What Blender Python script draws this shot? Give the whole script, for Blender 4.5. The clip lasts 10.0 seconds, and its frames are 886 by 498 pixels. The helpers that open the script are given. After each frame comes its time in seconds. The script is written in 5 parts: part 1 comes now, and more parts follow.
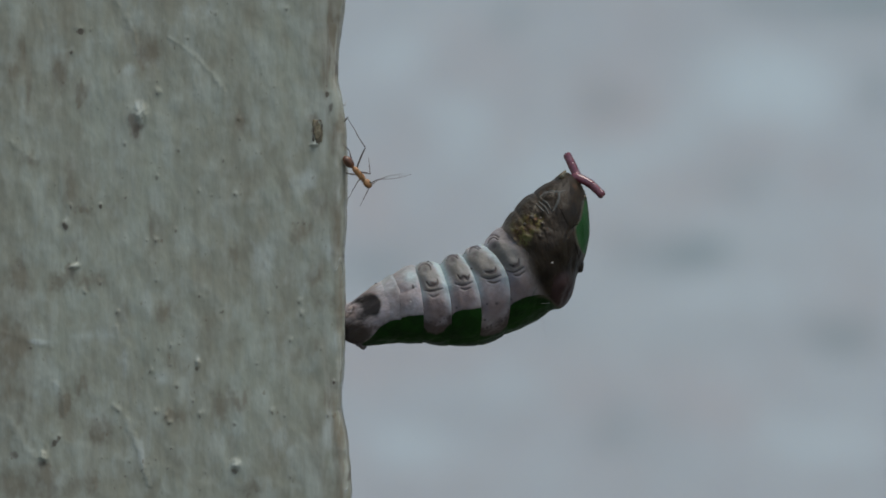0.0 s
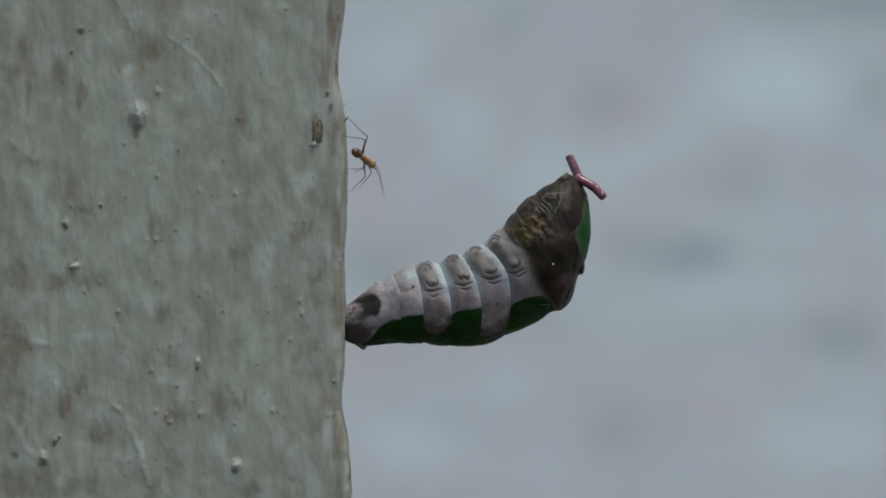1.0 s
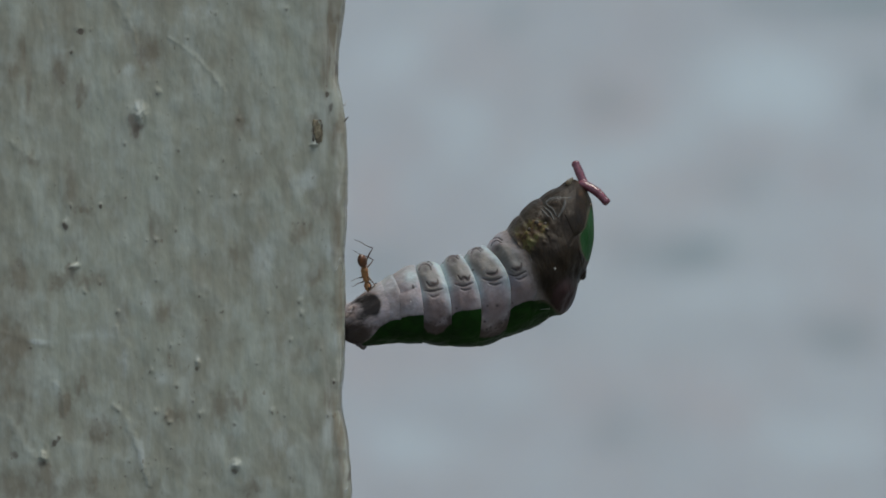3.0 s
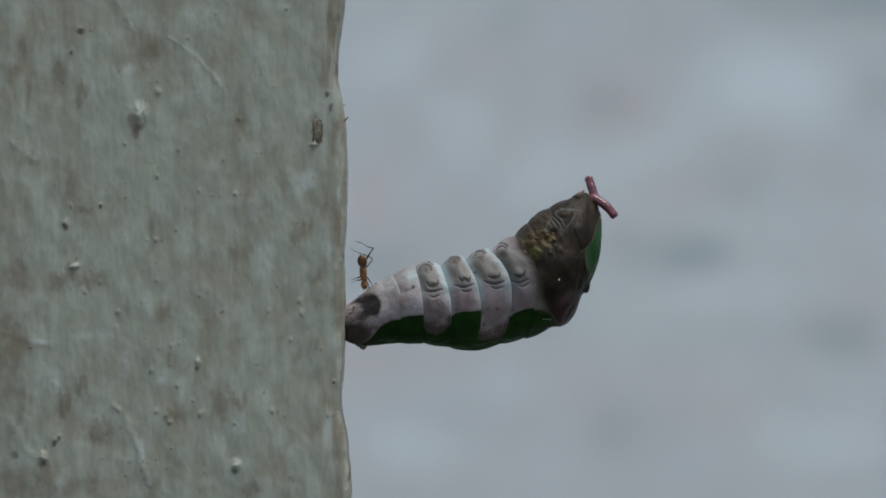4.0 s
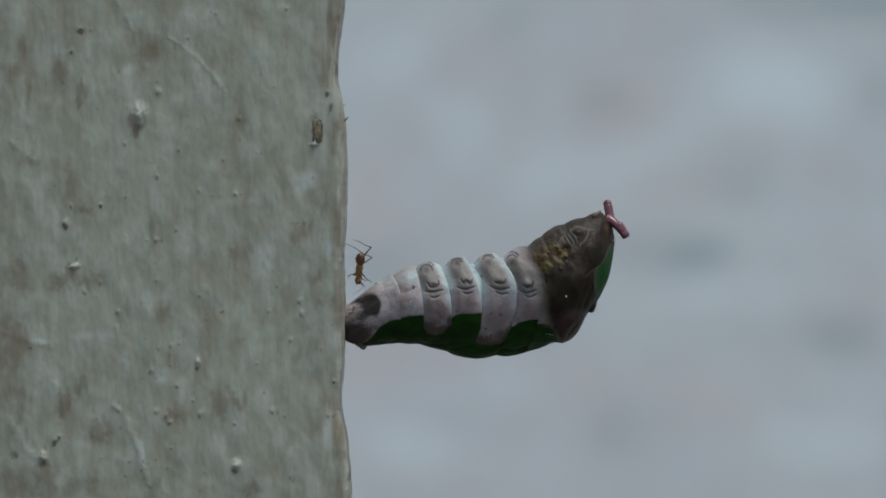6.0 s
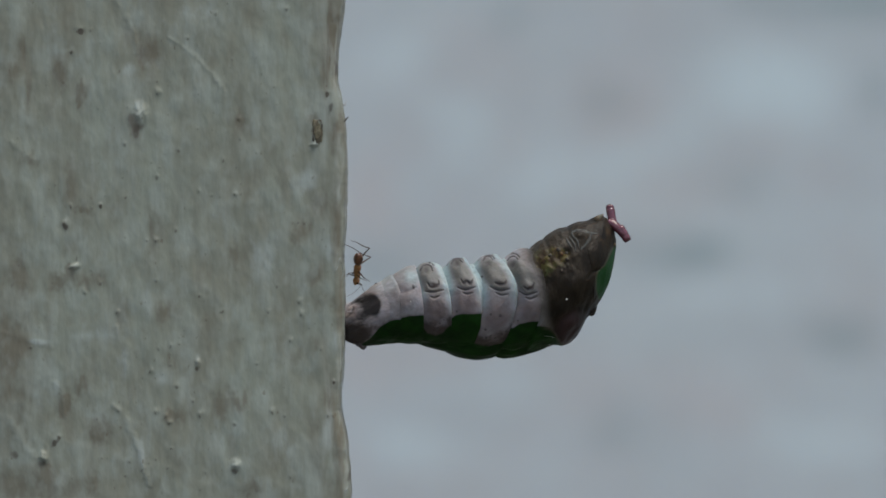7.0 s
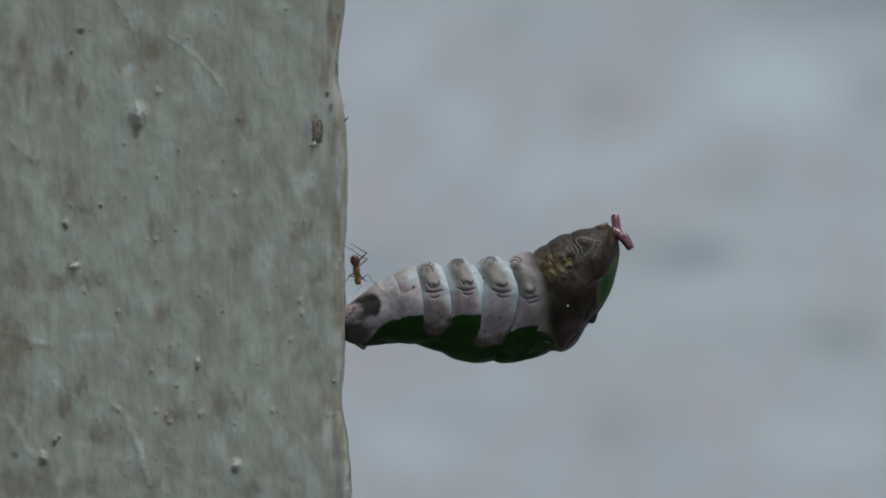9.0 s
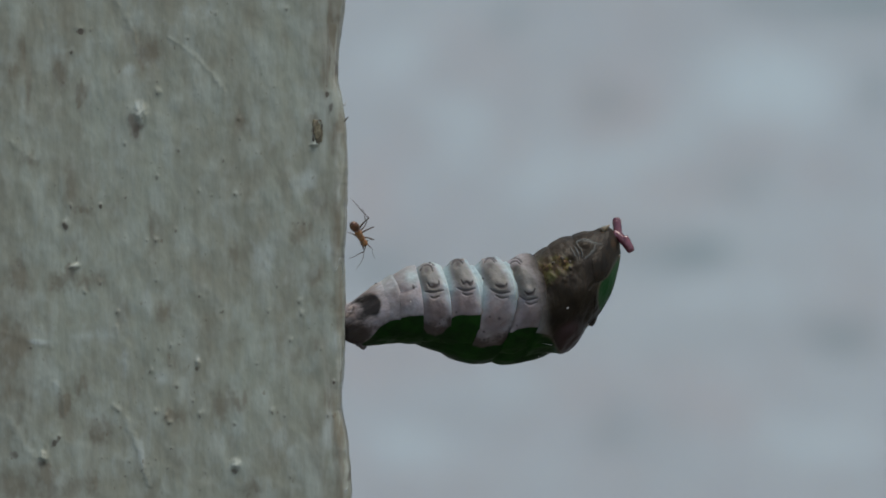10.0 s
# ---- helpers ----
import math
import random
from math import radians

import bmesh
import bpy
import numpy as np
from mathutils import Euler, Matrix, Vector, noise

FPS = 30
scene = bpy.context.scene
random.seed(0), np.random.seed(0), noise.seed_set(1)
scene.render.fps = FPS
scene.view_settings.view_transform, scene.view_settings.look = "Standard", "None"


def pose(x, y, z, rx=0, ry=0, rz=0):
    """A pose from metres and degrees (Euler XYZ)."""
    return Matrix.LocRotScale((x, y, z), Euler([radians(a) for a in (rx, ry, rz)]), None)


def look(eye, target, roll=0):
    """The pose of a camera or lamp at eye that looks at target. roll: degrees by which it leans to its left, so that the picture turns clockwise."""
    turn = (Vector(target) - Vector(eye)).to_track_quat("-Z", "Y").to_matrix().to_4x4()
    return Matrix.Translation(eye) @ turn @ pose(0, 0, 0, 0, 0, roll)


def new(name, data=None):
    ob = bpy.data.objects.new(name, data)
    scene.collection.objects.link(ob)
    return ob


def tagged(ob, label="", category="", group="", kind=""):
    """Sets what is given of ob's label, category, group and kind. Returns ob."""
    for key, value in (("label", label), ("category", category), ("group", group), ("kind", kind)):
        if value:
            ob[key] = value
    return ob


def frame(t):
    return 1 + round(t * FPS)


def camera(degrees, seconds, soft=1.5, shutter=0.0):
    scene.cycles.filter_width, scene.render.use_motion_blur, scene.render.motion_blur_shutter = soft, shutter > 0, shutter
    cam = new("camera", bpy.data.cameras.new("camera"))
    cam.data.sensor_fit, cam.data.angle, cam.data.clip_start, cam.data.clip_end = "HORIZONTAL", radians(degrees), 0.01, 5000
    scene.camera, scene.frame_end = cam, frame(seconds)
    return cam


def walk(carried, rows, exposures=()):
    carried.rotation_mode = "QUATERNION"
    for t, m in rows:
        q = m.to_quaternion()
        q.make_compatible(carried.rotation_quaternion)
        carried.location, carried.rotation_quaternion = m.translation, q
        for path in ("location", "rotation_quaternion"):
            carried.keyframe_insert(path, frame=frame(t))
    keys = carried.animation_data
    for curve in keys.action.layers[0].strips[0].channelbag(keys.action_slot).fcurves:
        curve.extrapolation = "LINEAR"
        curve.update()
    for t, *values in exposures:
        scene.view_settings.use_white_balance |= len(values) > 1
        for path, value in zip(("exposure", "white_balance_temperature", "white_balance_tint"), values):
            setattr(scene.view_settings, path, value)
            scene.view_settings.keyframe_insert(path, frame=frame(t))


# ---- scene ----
from mathutils import Quaternion

# All small shapes are laid out in millimetres round the camera's axis: x to the side, z up, y away from the camera.
MM = 0.001
EYE_Z = 1.2
LENS = 12.0
DIST = 0.043904 / math.tan(radians(LENS / 2))

cam = camera(LENS, 10.0, soft=1.7, shutter=0.5)
cam.data.dof.use_dof = True
cam.data.dof.focus_distance = DIST - 0.004
cam.data.dof.aperture_fstop = 32.0
VIEW = look((0, -DIST, EYE_Z), (0, 0, EYE_Z))
walk(cam, [(0.0, VIEW), (10.0, VIEW)], exposures=[(0.0, 0.49, 6880, 7), (2.5, 0.49, 6880, 7), (4.5, 0.525, 6880, 7), (5.5, 0.525, 6880, 7), (7.5, 0.495, 6880, 7), (10.0, 0.505, 6880, 7)])

# ---- light: an overcast day ----
world = bpy.data.worlds.new("sky")
scene.world = world
world.use_nodes = True
wn = world.node_tree.nodes
sky = wn.new("ShaderNodeTexSky")
sky.sky_type, sky.sun_disc = "NISHITA", False
sky.sun_elevation, sky.sun_rotation = radians(73), radians(132)
sky.air_density, sky.dust_density = 1.0, 2.0
wn["Background"].inputs["Strength"].default_value = 0.12
world.node_tree.links.new(sky.outputs["Color"], wn["Background"].inputs["Color"])
sun = new("sun", bpy.data.lights.new("sun", "SUN"))
sun.data.energy, sun.data.angle, sun.data.color = 1.9, radians(35), (1.0, 0.97, 0.93)
sun.matrix_world = look((0.9, -0.8, 5.2), (0, 0, EYE_Z))


# ---- materials ----
class Nodes:
    """Short forms for building a node material."""

    def __init__(self, name, rough=0.6, spec=0.4):
        self.m = bpy.data.materials.new(name)
        self.m.use_nodes = True
        self.t = self.m.node_tree
        self.out = self.t.nodes["Principled BSDF"]
        self.out.inputs["Roughness"].default_value = rough
        self.out.inputs["Specular IOR Level"].default_value = spec
        self.coord = self.t.nodes.new("ShaderNodeTexCoord").outputs["Object"]

    def put(self, socket, value):
        if hasattr(value, "is_output"):
            self.t.links.new(value, socket)
        else:
            socket.default_value = value

    def noise(self, scale, stretch=(1, 1, 1), detail=4, rough=0.55, shift=(0, 0, 0)):
        mp = self.t.nodes.new("ShaderNodeMapping")
        mp.inputs["Scale"].default_value = stretch
        mp.inputs["Location"].default_value = shift
        self.put(mp.inputs["Vector"], self.coord)
        nz = self.t.nodes.new("ShaderNodeTexNoise")
        self.put(nz.inputs["Vector"], mp.outputs[0])
        for k, v in (("Scale", scale), ("Detail", detail), ("Roughness", rough)):
            nz.inputs[k].default_value = v
        return nz.outputs["Fac"]

    def attr(self, name):
        a = self.t.nodes.new("ShaderNodeAttribute")
        a.attribute_name = name
        return a.outputs["Fac"]

    def math(self, op, a, b=0.0):
        n = self.t.nodes.new("ShaderNodeMath")
        n.operation = op
        self.put(n.inputs[0], a)
        self.put(n.inputs[1], b)
        return n.outputs[0]

    def step(self, v, lo, hi, a=0.0, b=1.0):
        n = self.t.nodes.new("ShaderNodeMapRange")
        n.interpolation_type = "SMOOTHSTEP"
        self.put(n.inputs["Value"], v)
        for k, x in (("From Min", lo), ("From Max", hi), ("To Min", a), ("To Max", b)):
            n.inputs[k].default_value = x
        return n.outputs[0]

    def mix(self, fac, a, b):
        n = self.t.nodes.new("ShaderNodeMix")
        n.data_type = "RGBA"
        self.put(n.inputs["Factor"], fac)
        for sock, c in ((n.inputs[6], a), (n.inputs[7], b)):
            self.put(sock, (*c, 1) if isinstance(c, tuple) else c)
        return n.outputs[2]

    def bump(self, height, strength, dist):
        n = self.t.nodes.new("ShaderNodeBump")
        n.inputs["Strength"].default_value = strength
        n.inputs["Distance"].default_value = dist
        self.put(n.inputs["Height"], height)
        self.put(self.out.inputs["Normal"], n.outputs[0])

    def colour(self, c):
        self.put(self.out.inputs["Base Color"], (*c, 1) if isinstance(c, tuple) else c)
        return self.m


def plain(name, c1, c2, scale, rough=0.5, spec=0.4, bump=0.0, sss=0.0):
    n = Nodes(name, rough, spec)
    f = n.noise(scale)
    if bump:
        n.bump(f, 0.6, bump)
    if sss:
        n.out.inputs["Subsurface Weight"].default_value = sss
        n.out.inputs["Subsurface Radius"].default_value = (1.0, 0.5, 0.35)
        n.out.inputs["Subsurface Scale"].default_value = 0.0006
    return n.colour(n.mix(n.step(f, 0.3, 0.7), c1, c2))


def paint_material():
    """Old grey-green paint: streaks along the post, brown stains, chalky patches, fine grit."""
    n = Nodes("weathered_paint", 0.6, 0.35)
    streak = n.noise(800, (1, 1, 0.07), 4, 0.5)
    drag = n.noise(1500, (1, 1, 0.035), 3, 0.5, (2, 5, 1))
    broad = n.noise(150, (1, 1, 0.4), 4, 0.6)
    patch = n.noise(260, (1, 1, 0.55), 4, 0.6, (3, 1, 2))
    mott = n.noise(520, (1, 1, 0.55), 3, 0.5, (1, 6, 2))
    fine = n.noise(2600, (1, 1, 0.4), 3, 0.6)
    c = n.mix(n.step(broad, 0.3, 0.7), (0.226, 0.23, 0.178), (0.26, 0.284, 0.23))
    c = n.mix(n.step(mott, 0.45, 0.68, 0, 0.5), c, (0.318, 0.35, 0.305))
    c = n.mix(n.step(patch, 0.50, 0.70, 0, 0.5), c, (0.345, 0.385, 0.345))
    c = n.mix(n.step(streak, 0.44, 0.68, 0, 0.13), c, (0.19, 0.176, 0.128))
    c = n.mix(n.step(drag, 0.52, 0.72, 0, 0.11), c, (0.33, 0.36, 0.325))
    c = n.mix(n.step(mott, 0.46, 0.27, 0, 0.34), c, (0.18, 0.16, 0.113))
    c = n.mix(n.step(patch, 0.45, 0.26, 0, 0.42), c, (0.172, 0.152, 0.107))
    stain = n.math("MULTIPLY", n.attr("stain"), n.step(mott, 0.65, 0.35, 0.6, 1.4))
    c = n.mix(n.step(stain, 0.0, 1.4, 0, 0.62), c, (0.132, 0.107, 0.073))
    chalk = n.math("MULTIPLY", n.attr("chalk"), n.step(mott, 0.35, 0.65, 0.2, 1.3))
    c = n.mix(n.step(chalk, 0.05, 1.3, 0, 0.6), c, (0.40, 0.44, 0.415))
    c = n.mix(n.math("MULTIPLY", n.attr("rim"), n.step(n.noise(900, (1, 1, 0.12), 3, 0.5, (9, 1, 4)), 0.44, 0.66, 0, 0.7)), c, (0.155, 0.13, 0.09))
    c = n.mix(n.math("MULTIPLY", n.attr("rim"), n.step(n.noise(1300, (1, 1, 0.15), 3, 0.5, (4, 8, 4)), 0.5, 0.68, 0, 0.5)), c, (0.40, 0.42, 0.37))
    c = n.mix(n.step(n.noise(1900, (1, 1, 0.09), 3, 0.55, (2, 2, 7)), 0.46, 0.70, 0, 0.16), c, (0.165, 0.155, 0.115))
    c = n.mix(n.step(n.noise(620, (1, 1, 0.55), 3, 0.5, (8, 2, 7)), 0.52, 0.70, 0, 0.28), c, (0.35, 0.385, 0.345))
    c = n.mix(n.step(n.noise(1500, (1, 1, 0.6), 2, 0.5, (7, 3, 1)), 0.69, 0.77, 0, 0.5), c, (0.11, 0.08, 0.05))
    c = n.mix(n.step(n.math("ADD", n.attr("rust_and_shade"), n.math("MULTIPLY", n.math("SUBTRACT", fine, 0.5), 0.7)), 0.1, 1.25, 0, 0.82), c, (0.075, 0.058, 0.044))
    h = n.math("ADD", n.math("MULTIPLY", streak, 0.10), n.math("MULTIPLY", fine, 0.05))
    n.bump(n.math("ADD", h, n.math("MULTIPLY", mott, 0.6)), 0.5, 0.0007)
    return n.colour(c)


def skin_material():
    """The larva's skin: chalky white, leaf green, brown, by masks laid on the body."""
    n = Nodes("larva_skin", 0.52, 0.28)
    blot = n.noise(520, (1, 1, 1), 4, 0.6)
    fine = n.noise(2600, (1, 1, 1), 3, 0.6)
    wob = n.math("MULTIPLY", n.math("SUBTRACT", n.noise(900, (1, 1, 1), 3, 0.6, (5, 2, 0)), 0.5), 0.5)
    c = n.mix(n.step(blot, 0.35, 0.7), (0.30, 0.278, 0.298), (0.185, 0.158, 0.16))
    c = n.mix(n.step(n.math("ADD", n.attr("sea"), wob), 0.05, 0.9, 0, 0.78), c, (0.265, 0.365, 0.38))
    c = n.mix(n.step(n.attr("beige"), 0.05, 0.9, 0, 0.78), c, (0.084, 0.086, 0.073))
    c = n.mix(n.step(n.math("ADD", n.attr("rose"), wob), 0.0, 1.0, 0, 0.85), c, (0.104, 0.075, 0.071))
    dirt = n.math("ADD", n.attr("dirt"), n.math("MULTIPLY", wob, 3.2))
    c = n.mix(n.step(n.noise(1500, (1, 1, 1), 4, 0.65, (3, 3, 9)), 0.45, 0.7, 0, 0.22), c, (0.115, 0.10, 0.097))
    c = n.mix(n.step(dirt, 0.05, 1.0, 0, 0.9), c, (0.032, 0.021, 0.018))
    green = n.mix(n.step(blot, 0.3, 0.7), (0.003, 0.017, 0.0018), (0.006, 0.034, 0.003))
    green = n.mix(n.step(n.attr("leaf"), 0.2, 0.8), green, (0.011, 0.052, 0.013))
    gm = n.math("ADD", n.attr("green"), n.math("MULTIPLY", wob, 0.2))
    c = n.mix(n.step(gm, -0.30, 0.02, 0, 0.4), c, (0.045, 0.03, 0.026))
    c = n.mix(n.step(gm, -0.05, 0.035), c, green)
    brown = n.mix(n.step(blot, 0.3, 0.75), (0.008, 0.0053, 0.0028), (0.019, 0.0126, 0.006))
    speck = n.step(n.noise(1700, (1, 1, 1), 3, 0.65, (2, 8, 4)), 0.40, 0.60)
    moss = n.mix(speck, (0.06, 0.032, 0.011), n.mix(n.step(blot, 0.4, 0.6), (0.078, 0.064, 0.016), (0.062, 0.066, 0.02)))
    ml = n.math("ADD", n.attr("moss"), n.math("MULTIPLY", wob, 2.4))
    brown = n.mix(n.math("MULTIPLY", n.step(ml, 0.25, 1.05, 0, 0.85), n.step(speck, 0.0, 1.0, 0.45, 1.0)), brown, moss)
    # light on the upper swellings, put into the brown as a paler olive
    brown = n.mix(n.step(n.attr("pale"), 0.1, 1.0, 0, 0.5), brown, (0.042, 0.034, 0.024))
    brown = n.mix(n.step(n.attr("plum"), 0.1, 1.0, 0, 0.7), brown, (0.034, 0.017, 0.018))
    bm_ = n.math("ADD", n.attr("brown"), n.math("MULTIPLY", wob, 0.35))
    c = n.mix(n.step(bm_, -1.3, 0.15, 0, 0.75), c, (0.085, 0.066, 0.053))
    c = n.mix(n.step(bm_, -0.45, 0.6), c, brown)
    c = n.mix(n.step(n.math("ADD", n.attr("black"), n.math("MULTIPLY", wob, 1.8)), 0.15, 0.95, 0, 0.96), c, (0.008, 0.007, 0.008))
    c = n.mix(n.step(n.attr("amber"), 0.2, 1.0, 0, 0.75), c, (0.12, 0.055, 0.018))
    c = n.mix(n.step(n.attr("line"), 0.12, 0.9, 0, 0.95), c, (0.045, 0.037, 0.037))
    c = n.mix(n.step(n.attr("seam"), 0.2, 1.0, 0, 0.4), c, (0.13, 0.14, 0.135))
    n.put(n.out.inputs["Specular IOR Level"], n.math("MULTIPLY", n.step(gm, -0.05, 0.05, 0.28, 0.10), n.step(bm_, -0.4, 0.7, 1.0, 0.6)))
    n.put(n.out.inputs["Roughness"], n.step(bm_, -0.05, 0.2, 0.55, 0.5))
    n.bump(n.math("ADD", n.math("MULTIPLY", blot, 0.7), n.math("MULTIPLY", fine, 0.2)), 0.35, 0.0003)
    n.out.inputs["Subsurface Weight"].default_value = 0.3
    n.out.inputs["Subsurface Radius"].default_value = (1.0, 0.6, 0.4)
    n.out.inputs["Subsurface Scale"].default_value = 0.0005
    return n.colour(c)


def wall_material():
    """Rain-stained grey concrete."""
    n = Nodes("stained_concrete", 0.85, 0.2)
    a = n.noise(9, (1, 1, 1.1), 3, 0.5)
    b = n.noise(22, (1, 1, 1.15), 3, 0.5, (4, 0, 2))
    d0 = n.noise(34, (1, 1, 1.2), 3, 0.55, (6, 2, 1))
    fine = n.noise(140, (1, 1, 1), 4, 0.6)
    c = n.mix(n.step(a, 0.3, 0.7), (0.545, 0.585, 0.605), (0.575, 0.63, 0.645))
    c = n.mix(n.step(b, 0.42, 0.70, 0, 0.6), c, (0.575, 0.565, 0.57))
    c = n.mix(n.step(n.math("ADD", n.attr("warm"), n.math("SUBTRACT", d0, 0.5)), 0.05, 0.9, 0, 0.85), c, (0.585, 0.565, 0.565))
    c = n.mix(n.step(d0, 0.46, 0.70, 0, 0.5), c, (0.50, 0.54, 0.555))
    c = n.mix(n.step(d0, 0.46, 0.28, 0, 0.4), c, (0.60, 0.67, 0.69))
    d = n.math("ADD", n.attr("damp"), n.math("MULTIPLY", n.math("SUBTRACT", b, 0.5), 0.8))
    c = n.mix(n.step(d, 0.0, 0.7), c, (0.285, 0.36, 0.375))
    c = n.mix(n.step(d, 0.0, -0.7), c, (0.66, 0.755, 0.78))
    c = n.mix(n.step(fine, 0.4, 0.7, 0, 0.2), c, (0.38, 0.39, 0.40))
    n.bump(fine, 0.4, 0.004)
    return n.colour(c)


def ground_material():
    n = Nodes("dark_ground", 0.9, 0.2)
    a = n.noise(0.8)
    b = n.noise(40)
    c = n.mix(n.step(a, 0.3, 0.7), (0.10, 0.098, 0.09), (0.15, 0.145, 0.13))
    c = n.mix(n.step(b, 0.45, 0.7, 0, 0.4), c, (0.07, 0.068, 0.062))
    n.bump(b, 0.4, 0.01)
    return n.colour(c)


PAINT = paint_material()
SKIN = skin_material()
CONCRETE = wall_material()
GROUND = ground_material()
FOLD = plain("dark_fold", (0.052, 0.042, 0.044), (0.095, 0.078, 0.082), 3000, 0.5)
GLOSS = plain("glossy_brown", (0.016, 0.012, 0.009), (0.042, 0.034, 0.025), 1500, 0.45, 0.3, 0.0001)
WHITE_SPOT = plain("white_spot", (0.3, 0.29, 0.27), (0.36, 0.35, 0.33), 3000, 0.4)
ROOT = plain("gland_root", (0.075, 0.018, 0.014), (0.12, 0.035, 0.024), 2000, 0.18, 0.5)
PINK = plain("pink_gland", (0.085, 0.022, 0.033), (0.145, 0.046, 0.061), 1500, 0.14, 0.6, 0.0001, 0.25)
AMBER = plain("ant_amber", (0.25, 0.12, 0.042), (0.34, 0.18, 0.075), 2500, 0.3, 0.5, 0.0, 0.3)
GASTER = plain("ant_gaster", (0.05, 0.02, 0.009), (0.13, 0.052, 0.02), 2500, 0.3, 0.55, 0.0, 0.2)
LEG = plain("ant_leg", (0.045, 0.028, 0.021), (0.085, 0.05, 0.033), 2500, 0.4)
DARK = plain("ant_eye", (0.012, 0.009, 0.008), (0.02, 0.015, 0.012), 2500, 0.2)
RUST = plain("rust_brown", (0.075, 0.06, 0.046), (0.14, 0.115, 0.086), 2500, 0.7, 0.2, 0.0003)
HUSK = plain("husk_straw", (0.12, 0.104, 0.066), (0.19, 0.168, 0.112), 2500, 0.6, 0.2, 0.0003)
POINT = plain("pale_point", (0.085, 0.07, 0.045), (0.14, 0.12, 0.085), 2500, 0.5, 0.3, 0.0, 0.4)
SILK = plain("silk", (0.5, 0.5, 0.5), (0.6, 0.6, 0.6), 2500, 0.3)
NODULE = plain("paint_nodule", (0.22, 0.24, 0.22), (0.31, 0.335, 0.31), 2500, 0.6, 0.3, 0.0003)


# ---- building helpers ----
def part(name, bm, material, parent, label=""):
    """Link a bmesh as one smooth mesh object under a thing or a part."""
    me = bpy.data.meshes.new(name)
    bm.to_mesh(me)
    bm.free()
    for p in me.polygons:
        p.use_smooth = True
    me.materials.append(material)
    ob = new(name, me)
    ob.parent = parent
    if label:
        ob["label"] = label
    return ob


def thing(name, at_mm, label, category, group="", kind=""):
    ob = new(name)
    ob.location = (at_mm[0] * MM, at_mm[1] * MM, EYE_Z + at_mm[2] * MM)
    ob.empty_display_size = 0.002
    return tagged(ob, label, category, group, kind)


def tube(bm, points, radii, sides=8):
    """A round tube through points (Vectors), with closed ends."""
    rings = []
    side = Vector((0, 1, 0))
    for i, p in enumerate(points):
        d = (points[min(i + 1, len(points) - 1)] - points[max(i - 1, 0)]).normalized()
        a = d.cross(side)
        if a.length < 0.05:
            a = d.cross(Vector((1, 0, 0)))
        a.normalize()
        b = d.cross(a)
        rings.append([bm.verts.new(p + radii[i] * (a * math.cos(k * math.tau / sides) + b * math.sin(k * math.tau / sides)))
                      for k in range(sides)])
    for r, q in zip(rings, rings[1:]):
        for k in range(sides):
            bm.faces.new((r[k], r[(k + 1) % sides], q[(k + 1) % sides], q[k]))
    bm.faces.new(rings[0][::-1])
    bm.faces.new(rings[-1])


def smooth_path(points, steps=6):
    """Points of a Catmull-Rom curve through the given Vectors."""
    out = []
    ext = [2 * points[0] - points[1], *points, 2 * points[-1] - points[-2]]
    for a, b, c, d in zip(ext, ext[1:], ext[2:], ext[3:]):
        for k in range(steps):
            t = k / steps
            out.append(0.5 * ((2 * b) + (c - a) * t + (2 * a - 5 * b + 4 * c - d) * t * t + (3 * b - a - 3 * c + d) * t ** 3))
    return out + [points[-1]]


def blob(bm, centre, axes, seed=0.0, rough=0.0, rot=None, rings=10, sides=14):
    """A closed ovoid with an uneven skin."""
    rot = rot or Matrix.Identity(3)
    rows = []
    for i in range(1, rings):
        th = math.pi * i / rings
        row = []
        for k in range(sides):
            ph = math.tau * k / sides
            v = Vector((math.cos(th), math.sin(th) * math.cos(ph), math.sin(th) * math.sin(ph)))
            s = 1 + rough * noise.noise(v * 2.1 + Vector((seed, seed * 1.7, 0)))
            row.append(bm.verts.new(Vector(centre) + rot @ Vector((v.x * axes[0] * s, v.y * axes[1] * s, v.z * axes[2] * s))))
        rows.append(row)
    for r, q in zip(rows, rows[1:]):
        for k in range(sides):
            bm.faces.new((r[k], r[(k + 1) % sides], q[(k + 1) % sides], q[k]))
    for row, sx in ((rows[0], 1), (rows[-1], -1)):
        tip = bm.verts.new(Vector(centre) + rot @ Vector((sx * axes[0], 0, 0)))
        for k in range(sides):
            f = (tip, row[(k + 1) % sides], row[k])
            bm.faces.new(f if sx > 0 else f[::-1])


def dome(x, z, cx, cz, rx, rz, turn=0.0, power=1.0):
    """A soft oval swelling, 1 at its middle; a higher power makes its top flatter and its rim steeper."""
    c, s = math.cos(radians(turn)), math.sin(radians(turn))
    u, v = ((x - cx) * c + (z - cz) * s) / rx, ((z - cz) * c - (x - cx) * s) / rz
    return np.exp(-(u * u + v * v) ** power)


